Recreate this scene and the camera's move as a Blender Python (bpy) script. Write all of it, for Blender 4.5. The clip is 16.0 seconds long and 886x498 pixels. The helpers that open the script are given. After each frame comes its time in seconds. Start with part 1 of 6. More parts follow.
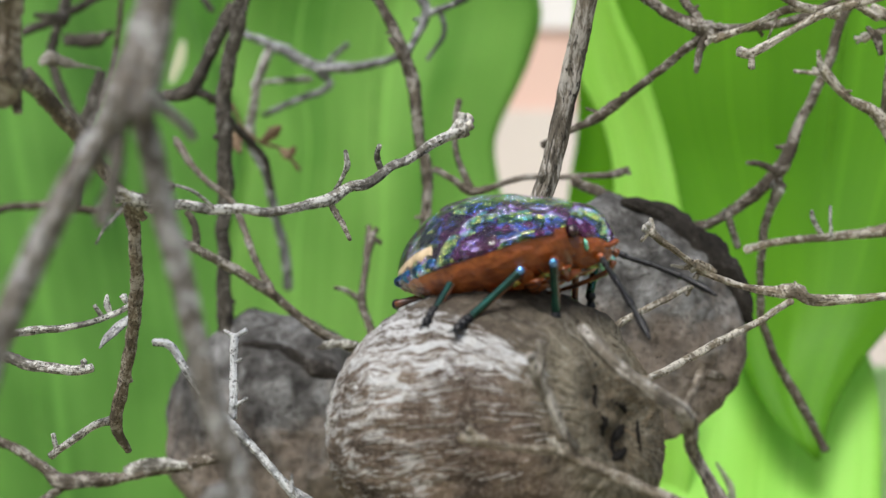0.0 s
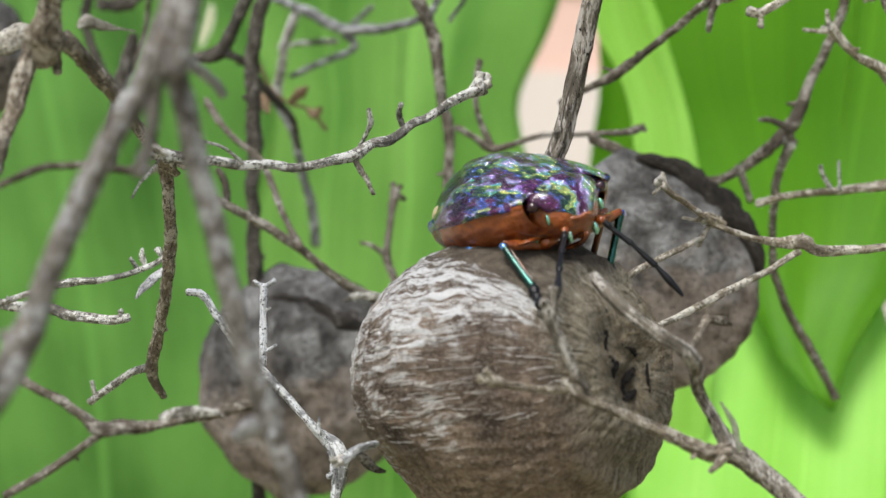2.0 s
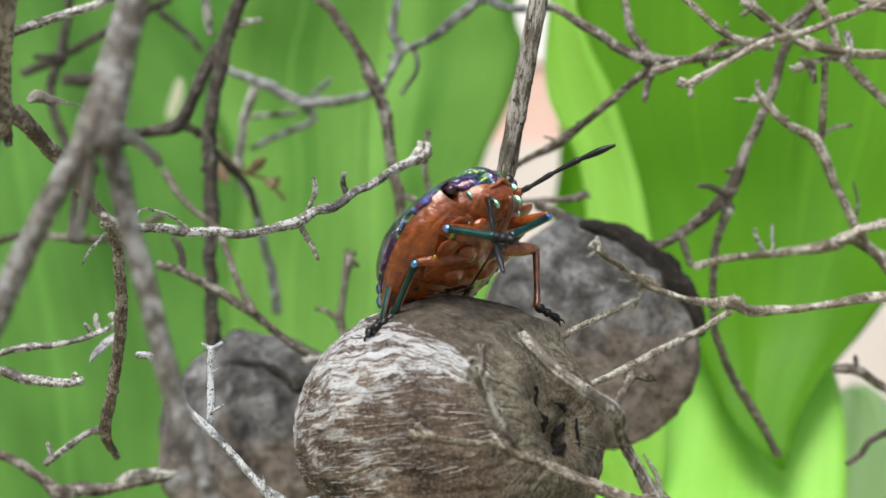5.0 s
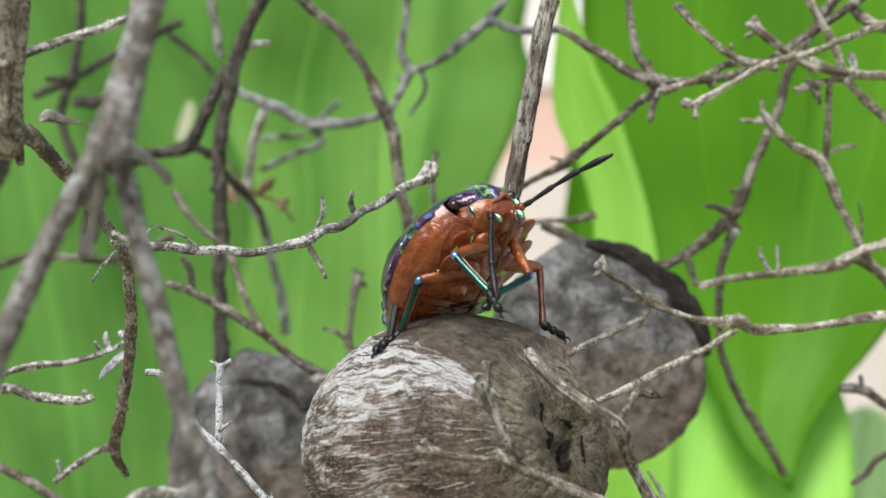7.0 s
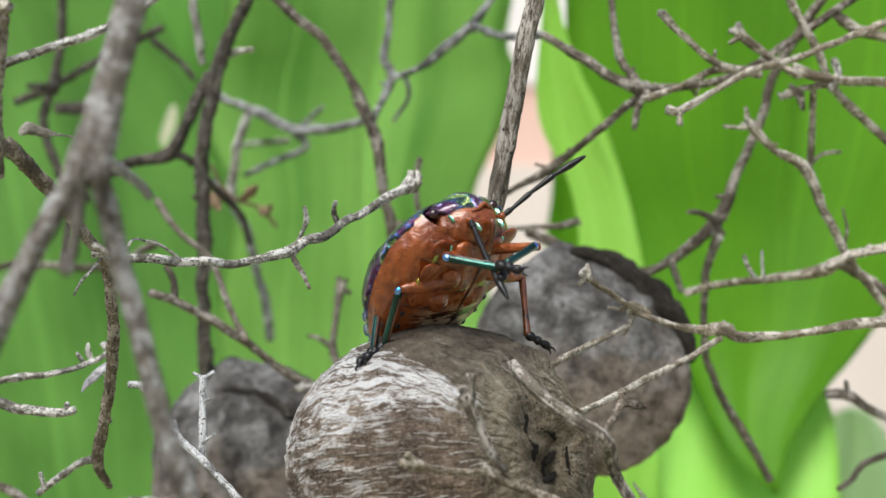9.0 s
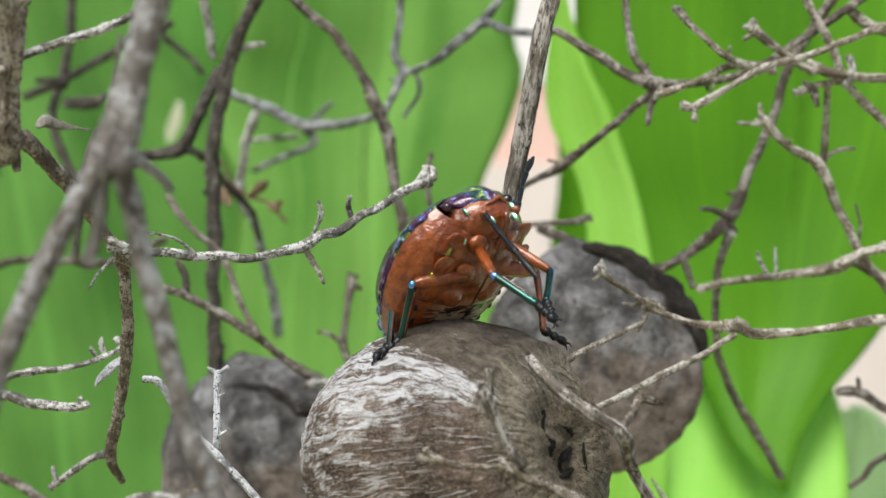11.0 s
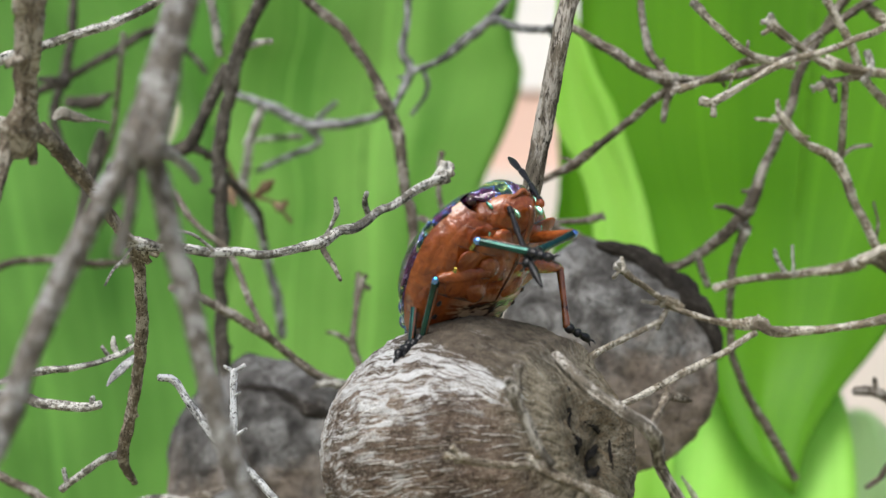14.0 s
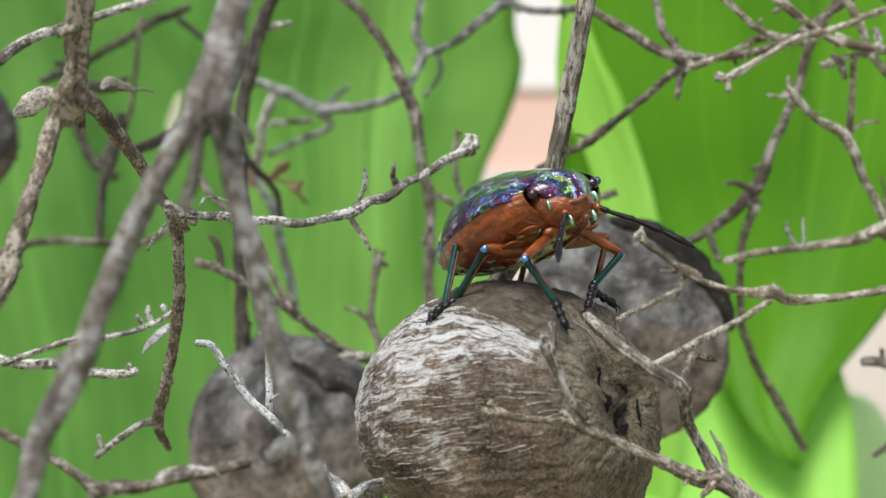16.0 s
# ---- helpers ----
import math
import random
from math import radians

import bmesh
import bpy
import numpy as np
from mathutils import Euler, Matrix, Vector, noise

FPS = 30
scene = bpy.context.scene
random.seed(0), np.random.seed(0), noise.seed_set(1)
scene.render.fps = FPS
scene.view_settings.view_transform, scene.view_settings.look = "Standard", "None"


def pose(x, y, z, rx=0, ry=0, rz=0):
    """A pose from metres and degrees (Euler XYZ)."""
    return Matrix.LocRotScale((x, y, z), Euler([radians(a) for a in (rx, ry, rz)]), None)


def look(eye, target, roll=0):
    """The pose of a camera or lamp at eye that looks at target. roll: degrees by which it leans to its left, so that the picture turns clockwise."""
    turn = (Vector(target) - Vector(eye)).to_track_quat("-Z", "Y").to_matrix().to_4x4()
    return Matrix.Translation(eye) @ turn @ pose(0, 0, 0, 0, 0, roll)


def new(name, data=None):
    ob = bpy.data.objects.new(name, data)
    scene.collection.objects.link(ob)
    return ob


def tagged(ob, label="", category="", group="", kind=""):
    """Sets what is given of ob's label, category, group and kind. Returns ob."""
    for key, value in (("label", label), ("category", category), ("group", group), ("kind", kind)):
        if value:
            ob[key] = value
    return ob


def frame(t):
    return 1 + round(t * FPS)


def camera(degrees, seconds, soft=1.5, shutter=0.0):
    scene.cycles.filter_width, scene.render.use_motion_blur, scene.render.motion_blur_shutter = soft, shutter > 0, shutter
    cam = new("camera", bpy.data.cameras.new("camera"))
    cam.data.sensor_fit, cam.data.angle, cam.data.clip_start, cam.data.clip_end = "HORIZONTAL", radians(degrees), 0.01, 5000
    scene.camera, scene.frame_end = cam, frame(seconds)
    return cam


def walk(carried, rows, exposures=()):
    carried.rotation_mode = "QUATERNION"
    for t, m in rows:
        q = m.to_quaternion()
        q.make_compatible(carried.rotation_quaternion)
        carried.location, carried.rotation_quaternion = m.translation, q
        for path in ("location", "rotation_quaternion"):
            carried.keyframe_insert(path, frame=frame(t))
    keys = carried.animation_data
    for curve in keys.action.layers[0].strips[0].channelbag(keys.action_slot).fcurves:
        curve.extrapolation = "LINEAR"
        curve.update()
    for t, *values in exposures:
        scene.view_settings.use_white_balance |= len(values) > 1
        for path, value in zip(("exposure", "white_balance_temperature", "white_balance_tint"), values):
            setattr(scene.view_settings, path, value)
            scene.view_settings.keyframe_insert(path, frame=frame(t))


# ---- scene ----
# One unit is a metre; the plan below is written in millimetres and scaled by MM.
MM = 0.001

# ---- camera ----
cam = camera(30.0, 16.0, soft=1.4, shutter=0.0)
cam.data.dof.use_dof = True
cam.data.dof.focus_distance = 0.092
cam.data.dof.aperture_fstop = 60.0
PATH = [
    (0.0, look((-0.00181, -0.08357, 0.00108), (-0.00128, 0.01641, -0.00119), 0.63)),
    (0.5, look((0.00099, -0.08342, 0.00189), (0.00189, 0.01655, -0.00026), 0.65)),
    (1.0, look((-0.00014, -0.08376, 0.00166), (-0.00044, 0.01620, -0.00113), 0.51)),
    (1.5, look((0.00038, -0.08486, 0.00139), (-0.00008, 0.01507, -0.00250), 0.49)),
    (2.0, look((-0.00128, -0.08762, 0.00064), (-0.00250, 0.01227, -0.00388), 0.35)),
    (2.5, look((-0.00117, -0.08997, -0.00029), (-0.00304, 0.00993, -0.00415), 0.25)),
    (3.0, look((-0.00211, -0.09111, -0.00092), (-0.00445, 0.00883, -0.00365), 0.18)),
    (3.5, look((0.00065, -0.08961, -0.00038), (-0.00082, 0.01037, -0.00191), 0.18)),
    (4.0, look((0.00090, -0.08958, 0.00022), (0.00012, 0.01041, -0.00079), 0.12)),
    (4.2, look((0.00138, -0.08988, 0.00028), (0.00089, 0.01012, -0.00053), 0.08)),
    (6.3, look((0.00110, -0.09243, 0.00006), (0.00075, 0.00757, 0.00097), -0.24)),
    (6.5, look((0.00190, -0.09209, -0.00057), (0.00131, 0.00790, 0.00058), -0.00)),
    (7.0, look((0.00149, -0.09225, -0.00008), (0.00059, 0.00773, 0.00122), -0.09)),
    (7.5, look((0.00162, -0.09100, -0.00028), (0.00079, 0.00899, 0.00131), -0.09)),
    (8.0, look((0.00253, -0.09166, 0.00025), (0.00208, 0.00833, 0.00179), -0.05)),
    (8.2, look((0.00184, -0.09158, 0.00065), (0.00134, 0.00841, 0.00210), -0.23)),
    (10.3, look((0.00134, -0.09239, 0.00046), (0.00167, 0.00761, 0.00147), -0.29)),
    (10.5, look((0.00078, -0.09231, 0.00038), (0.00104, 0.00768, 0.00155), -0.33)),
    (11.0, look((0.00060, -0.09157, 0.00046), (0.00068, 0.00842, 0.00151), -0.18)),
    (11.5, look((0.00000, -0.09122, 0.00006), (-0.00002, 0.00877, 0.00093), -0.18)),
    (12.0, look((-0.00025, -0.09058, -0.00044), (0.00005, 0.00942, 0.00065), -0.21)),
    (12.5, look((0.00087, -0.09080, -0.00064), (0.00157, 0.00918, 0.00074), -0.14)),
    (13.0, look((-0.00003, -0.09170, -0.00041), (0.00043, 0.00829, 0.00096), -0.21)),
    (13.5, look((-0.00100, -0.09016, 0.00008), (-0.00018, 0.00983, 0.00158), -0.33)),
    (14.0, look((-0.00147, -0.09005, -0.00020), (-0.00038, 0.00993, 0.00134), -0.26)),
    (14.5, look((-0.00195, -0.08968, -0.00062), (-0.00093, 0.01030, 0.00100), -0.24)),
    (15.0, look((-0.00173, -0.09133, -0.00039), (0.00025, 0.00864, 0.00112), 0.08)),
    (15.5, look((-0.00110, -0.09100, -0.00217), (0.00070, 0.00896, -0.00032), 0.04)),
    (16.0, look((-0.00434, -0.09281, -0.00215), (-0.00203, 0.00715, -0.00051), -0.48)),
]
walk(cam, PATH, exposures=[(0.0, 0.02), (3.0, 0.14), (6.5, 0.13), (16.0, 0.1)])

# ---- light ----
world = bpy.data.worlds.new("sky")
scene.world = world
world.use_nodes = True
wn = world.node_tree.nodes
sky = wn.new("ShaderNodeTexSky")
sky.sky_type = "NISHITA"
sky.sun_disc = False
sky.sun_elevation = radians(58)
sky.sun_rotation = radians(202)
sky.air_density = 1.0
sky.dust_density = 5.0
sky.ozone_density = 1.0
wn["Background"].inputs["Strength"].default_value = 0.14
world.node_tree.links.new(sky.outputs["Color"], wn["Background"].inputs["Color"])
sun = new("sun", bpy.data.lights.new("sun", "SUN"))
sun.data.energy = 2.9
sun.data.angle = radians(26)
sun.data.color = (0.965, 0.985, 0.965)
sun.matrix_world = look((-0.2, -0.5, 0.85), (0, 0, 0))


# ---- materials ----
def material(name, rough=0.6, metal=0.0, spec=0.5):
    m = bpy.data.materials.new(name)
    m.use_nodes = True
    b = m.node_tree.nodes["Principled BSDF"]
    b.inputs["Roughness"].default_value = rough
    b.inputs["Metallic"].default_value = metal
    b.inputs["Specular IOR Level"].default_value = spec
    return m, m.node_tree.nodes, m.node_tree.links, b


def coords(n, l, scale=(1, 1, 1), turn=(0, 0, 0), kind="Object"):
    c = n.new("ShaderNodeTexCoord")
    mp = n.new("ShaderNodeMapping")
    mp.inputs["Scale"].default_value = scale
    mp.inputs["Rotation"].default_value = [radians(a) for a in turn]
    l.new(c.outputs[kind], mp.inputs["Vector"])
    return mp.outputs["Vector"]


def noise_tex(n, l, vec, scale, detail=6, rough=0.6, warp=0.0):
    t = n.new("ShaderNodeTexNoise")
    t.inputs["Scale"].default_value = scale
    t.inputs["Detail"].default_value = detail
    t.inputs["Roughness"].default_value = rough
    t.inputs["Distortion"].default_value = warp
    l.new(vec, t.inputs["Vector"])
    return t.outputs["Fac"]


def ramp(n, l, fac, stops, mode="LINEAR"):
    r = n.new("ShaderNodeValToRGB")
    r.color_ramp.interpolation = mode
    e = r.color_ramp.elements
    while len(e) < len(stops):
        e.new(0.5)
    for k, (p, c) in enumerate(stops):
        e[k].position = p
        e[k].color = (*c, 1) if len(c) == 3 else (c[0], c[0], c[0], 1)
    l.new(fac, r.inputs["Fac"])
    return r.outputs["Color"]


def mix(n, l, fac, a, b, mode="MIX"):
    x = n.new("ShaderNodeMix")
    x.data_type = "RGBA"
    x.blend_type = mode
    for sock, v in ((x.inputs["Factor"], fac), (x.inputs["A"], a), (x.inputs["B"], b)):
        if isinstance(v, (int, float)):
            sock.default_value = v
        elif isinstance(v, tuple):
            sock.default_value = (*v, 1)
        else:
            l.new(v, sock)
    return x.outputs["Result"]


def math_node(n, l, op, a, b=0.0, c=0.0):
    x = n.new("ShaderNodeMath")
    x.operation = op
    for k, v in enumerate((a, b, c)):
        if isinstance(v, (int, float)):
            x.inputs[k].default_value = v
        else:
            l.new(v, x.inputs[k])
    return x.outputs["Value"]


def bump(n, l, b, height, strength, dist):
    x = n.new("ShaderNodeBump")
    x.inputs["Strength"].default_value = strength
    x.inputs["Distance"].default_value = dist
    l.new(height, x.inputs["Height"])
    l.new(x.outputs["Normal"], b.inputs["Normal"])


def bark(name, dark, mid, pale, pale_at, long=1.0):
    """Dry bark: long ridges and grooves, pale weathered flakes and black specks."""
    m, n, l, b = material(name, rough=0.85, spec=0.25)
    ob = coords(n, l, (1, 1, long))
    grain = noise_tex(n, l, coords(n, l, (7, long, 1), kind="UV"), 1.4, 8, 0.72, 0.5)
    fleck = noise_tex(n, l, ob, 3600, 6, 0.7)
    patch = noise_tex(n, l, ob, 800, 5, 0.65)
    blotch = noise_tex(n, l, ob, 230, 3, 0.55)
    speck = noise_tex(n, l, ob, 6500, 4, 0.7)
    base = ramp(n, l, grain, [(0.35, dark), (0.46, mid), (0.56, tuple(1.35 * c for c in mid)), (0.68, pale)])
    flake = math_node(n, l, "ADD", math_node(n, l, "MULTIPLY", fleck, 0.42), math_node(n, l, "MULTIPLY", patch, 0.4))
    flake = math_node(n, l, "ADD", flake, math_node(n, l, "MULTIPLY", grain, 0.18))
    lichen = ramp(n, l, flake, [(pale_at, (0.0,)), (pale_at + 0.05, (0.95,))])
    col = mix(n, l, lichen, base, pale)
    sooty = ramp(n, l, math_node(n, l, "ADD", math_node(n, l, "MULTIPLY", blotch, 0.6), math_node(n, l, "MULTIPLY", patch, 0.4)), [(0.41, (0.85,)), (0.48, (0.0,))])
    col = mix(n, l, sooty, col, tuple(0.5 * (c + d) for c, d in zip(dark, mid)))
    cracks = ramp(n, l, noise_tex(n, l, coords(n, l, (16, 0.5 * long, 1), kind="UV"), 1.0, 4, 0.6, 0.6), [(0.34, (0.85,)), (0.4, (0.0,))])
    col = mix(n, l, cracks, col, dark)
    col = mix(n, l, ramp(n, l, speck, [(0.37, (1.0,)), (0.43, (0.0,))]), col, dark)
    l.new(col, b.inputs["Base Color"])
    h = math_node(n, l, "ADD", math_node(n, l, "MULTIPLY", grain, 1.0), math_node(n, l, "MULTIPLY", fleck, 0.5))
    bump(n, l, b, h, 1.0, 0.0002)
    return m


bark_grey = bark("grey_lichen_bark", (0.02, 0.02, 0.019), (0.2, 0.188, 0.16), (0.74, 0.745, 0.71), 0.475)
bark_brown = bark("brown_bark", (0.022, 0.019, 0.015), (0.125, 0.105, 0.08), (0.42, 0.4, 0.36), 0.505)
bark_tan = bark("tan_bark", (0.036, 0.03, 0.022), (0.25, 0.213, 0.156), (0.68, 0.65, 0.57), 0.485)
bark_soft = bark("weathered_stem_bark", (0.045, 0.041, 0.036), (0.175, 0.158, 0.136), (0.52, 0.53, 0.53), 0.495)
bark_dark = bark("dark_bark", (0.01, 0.0095, 0.0085), (0.075, 0.067, 0.055), (0.27, 0.26, 0.235), 0.53)
bract_pale = bark("pale_papery_bract", (0.12, 0.12, 0.125), (0.36, 0.365, 0.375), (0.7, 0.72, 0.73), 0.5)
bract_green = bark("pale_green_bract", (0.16, 0.2, 0.1), (0.42, 0.52, 0.33), (0.7, 0.75, 0.62), 0.5)
scar_black = bark("black_scar", (0.004, 0.004, 0.004), (0.014, 0.012, 0.01), (0.05, 0.045, 0.04), 0.6)
rim_dark = bark("dark_rolled_husk", (0.008, 0.007, 0.006), (0.03, 0.026, 0.022), (0.11, 0.1, 0.09), 0.54)
bark_stalk = bark("grey_brown_stalk_bark", (0.03, 0.025, 0.019), (0.19, 0.158, 0.118), (0.52, 0.48, 0.41), 0.495)
bark_stem = bark("grooved_stem_bark", (0.018, 0.016, 0.014), (0.15, 0.132, 0.105), (0.5, 0.475, 0.43), 0.495, 0.28)
tip_pale = bark("pale_broken_tip", (0.09, 0.08, 0.065), (0.38, 0.36, 0.31), (0.7, 0.69, 0.64), 0.49)
bark_white = bark("whitish_lichen_bark", (0.03, 0.032, 0.033), (0.3, 0.31, 0.315), (0.78, 0.81, 0.83), 0.47)
bark_rust = bark("rusty_withered_leaf", (0.07, 0.045, 0.025), (0.2, 0.138, 0.085), (0.36, 0.28, 0.19), 0.52)
bark_haze = bark("silvery_bark", (0.035, 0.036, 0.036), (0.13, 0.133, 0.13), (0.5, 0.52, 0.53), 0.495)
fibre_pale = bark("pale_fibre", (0.2, 0.18, 0.15), (0.5, 0.47, 0.42), (0.78, 0.76, 0.72), 0.45)
fibre_brown = bark("brown_fibre", (0.06, 0.047, 0.03), (0.24, 0.19, 0.125), (0.42, 0.36, 0.26), 0.5)


SCAR = Vector((0.78, -0.58, 0.22)).normalized()


def husk_main_material():
    """Papery husk: fine fibres that spread from the stalk scar, bleached on the shoulder and outer flank."""
    m, n, l, b = material("grey_brown_husk", rough=0.78, spec=0.28)
    ob = coords(n, l, (1000, 1000, 1000))
    e1 = Vector((0, 0, 1)).cross(SCAR).normalized()
    e2 = SCAR.cross(e1)
    warp = n.new("ShaderNodeTexNoise")
    warp.inputs["Scale"].default_value = 0.35
    warp.inputs["Detail"].default_value = 3
    l.new(ob, warp.inputs["Vector"])
    bent = n.new("ShaderNodeVectorMath")
    bent.operation = "MULTIPLY_ADD"
    l.new(warp.outputs["Color"], bent.inputs[0])
    bent.inputs[1].default_value = (1.5, 1.5, 1.5)
    l.new(ob, bent.inputs[2])

    def along(axis):
        d = n.new("ShaderNodeVectorMath")
        d.operation = "DOT_PRODUCT"
        l.new(bent.outputs["Vector"], d.inputs[0])
        d.inputs[1].default_value = axis
        return d.outputs["Value"]
    x, y, z = along(e1), along(e2), along(SCAR)
    r = math_node(n, l, "SQRT", math_node(n, l, "ADD", math_node(n, l, "MULTIPLY", x, x), math_node(n, l, "MULTIPLY_ADD", y, y, 0.6)))

    def spread(across, length):
        c = n.new("ShaderNodeCombineXYZ")
        l.new(math_node(n, l, "MULTIPLY", math_node(n, l, "DIVIDE", x, r), across), c.inputs[0])
        l.new(math_node(n, l, "MULTIPLY", math_node(n, l, "DIVIDE", y, r), across), c.inputs[1])
        l.new(math_node(n, l, "MULTIPLY", z, length), c.inputs[2])
        return c.outputs["Vector"]
    fibre = noise_tex(n, l, spread(6, 0.16), 1.0, 6, 0.65, 0.5)
    thread = noise_tex(n, l, spread(22, 0.36), 1.0, 8, 0.72, 0.25)
    hair = noise_tex(n, l, spread(60, 1.0), 1.0, 5, 0.7, 0.4)
    streak = noise_tex(n, l, spread(14, 0.42), 1.0, 8, 0.74, 0.3)
    patch = noise_tex(n, l, ob, 0.3, 5, 0.62, 0.4)
    flake = noise_tex(n, l, ob, 1.5, 6, 0.72, 0.3)
    grit = noise_tex(n, l, ob, 5.5, 5, 0.8)
    sep = n.new("ShaderNodeSeparateXYZ")
    l.new(ob, sep.inputs[0])
    # purple-brown outer skin, olive-tan toward the scar and crown
    skin = ramp(n, l, math_node(n, l, "MULTIPLY_ADD", patch, 0.8, math_node(n, l, "MULTIPLY", flake, 0.35)), [(0.42, (0.05, 0.035, 0.026)), (0.58, (0.16, 0.115, 0.083)), (0.72, (0.31, 0.235, 0.175))])
    tan = ramp(n, l, math_node(n, l, "MULTIPLY_ADD", thread, 0.6, math_node(n, l, "MULTIPLY", flake, 0.45)), [(0.37, (0.055, 0.046, 0.03)), (0.51, (0.225, 0.197, 0.136)), (0.63, (0.46, 0.42, 0.325))])
    # warm brown lower flank, lightened further in place of bounce light
    low_lift = math_node(n, l, "MULTIPLY_ADD", sep.outputs["Z"], -0.08, math_node(n, l, "MULTIPLY", patch, 0.5))
    skin = mix(n, l, ramp(n, l, low_lift, [(0.27, (0.0,)), (0.62, (0.9,))]), skin, ramp(n, l, flake, [(0.35, (0.15, 0.105, 0.068)), (0.65, (0.45, 0.335, 0.225))]))
    near = math_node(n, l, "ADD", math_node(n, l, "MULTIPLY", sep.outputs["X"], 0.11), math_node(n, l, "MULTIPLY", sep.outputs["Z"], 0.045))
    near = math_node(n, l, "ADD", near, math_node(n, l, "MULTIPLY", patch, 0.5))
    base = mix(n, l, ramp(n, l, near, [(0.4, (0.0,)), (0.68, (1.0,))]), skin, tan)
    base = mix(n, l, ramp(n, l, grit, [(0.52, (0.0,)), (0.62, (0.75,))]), base, (0.4, 0.35, 0.29))
    base = mix(n, l, ramp(n, l, grit, [(0.36, (0.85,)), (0.45, (0.0,))]), base, (0.035, 0.026, 0.02))
    base = mix(n, l, ramp(n, l, thread, [(0.33, (0.6,)), (0.4, (0.0,))]), base, (0.035, 0.026, 0.02))
    # bleaching: strongest on the outer shoulder, patchy over the flank
    side = math_node(n, l, "MULTIPLY_ADD", sep.outputs["X"], -0.02, math_node(n, l, "MULTIPLY", sep.outputs["Z"], 0.02))
    crown = ramp(n, l, math_node(n, l, "MULTIPLY_ADD", sep.outputs["Z"], 0.1, math_node(n, l, "MULTIPLY", sep.outputs["X"], 0.045)), [(0.5, (0.0,)), (0.66, (0.45,))])
    worn = math_node(n, l, "ADD", math_node(n, l, "MULTIPLY", patch, 0.85), math_node(n, l, "MULTIPLY", flake, 0.3))
    worn = math_node(n, l, "ADD", worn, math_node(n, l, "MULTIPLY", fibre, 0.3))
    ledge = ramp(n, l, math_node(n, l, "MULTIPLY_ADD", sep.outputs["Z"], 0.1, math_node(n, l, "MULTIPLY", patch, 0.2)), [(0.42, (0.0,)), (0.56, (1.0,)), (0.66, (1.0,)), (0.78, (0.0,))])
    inner = ramp(n, l, math_node(n, l, "MULTIPLY", sep.outputs["X"], 0.1), [(0.05, (0.12,)), (0.6, (0.0,))])
    worn = math_node(n, l, "MULTIPLY_ADD", ledge, inner, worn)
    worn = math_node(n, l, "SUBTRACT", math_node(n, l, "ADD", worn, side), crown)
    zone = ramp(n, l, worn, [(0.76, (0.0,)), (0.87, (0.55,)), (0.98, (1.0,))])
    strand = math_node(n, l, "ADD", math_node(n, l, "MULTIPLY", thread, 0.6), math_node(n, l, "MULTIPLY", hair, 0.4))
    torn = math_node(n, l, "ADD", strand, math_node(n, l, "MULTIPLY", zone, 0.12))
    white = math_node(n, l, "MULTIPLY", ramp(n, l, torn, [(0.555, (0.0,)), (0.62, (1.0,))]), math_node(n, l, "MULTIPLY_ADD", zone, 0.7, 0.25))
    white = math_node(n, l, "MULTIPLY", white, ramp(n, l, math_node(n, l, "MULTIPLY_ADD", streak, 0.7, math_node(n, l, "MULTIPLY", flake, 0.3)), [(0.45, (0.05,)), (0.5, (1.0,))]))
    # brown crown, darkened further for the shade under the bug
    crown_dark = math_node(n, l, "MULTIPLY_ADD", patch, 0.6, math_node(n, l, "MULTIPLY", sep.outputs["Z"], 0.1))
    base = mix(n, l, ramp(n, l, crown_dark, [(0.8, (0.0,)), (0.95, (0.88,))]), base, ramp(n, l, flake, [(0.35, (0.055, 0.045, 0.034)), (0.65, (0.17, 0.142, 0.108))]))
    col = mix(n, l, white, base, (0.78, 0.795, 0.8))
    l.new(col, b.inputs["Base Color"])
    h = math_node(n, l, "ADD", math_node(n, l, "MULTIPLY", thread, 1.0), math_node(n, l, "MULTIPLY", fibre, 0.8))
    h = math_node(n, l, "ADD", h, math_node(n, l, "MULTIPLY", flake, 0.5))
    h = math_node(n, l, "ADD", h, math_node(n, l, "MULTIPLY", grit, 0.3))
    bump(n, l, b, h, 1.0, 0.0005)
    return m


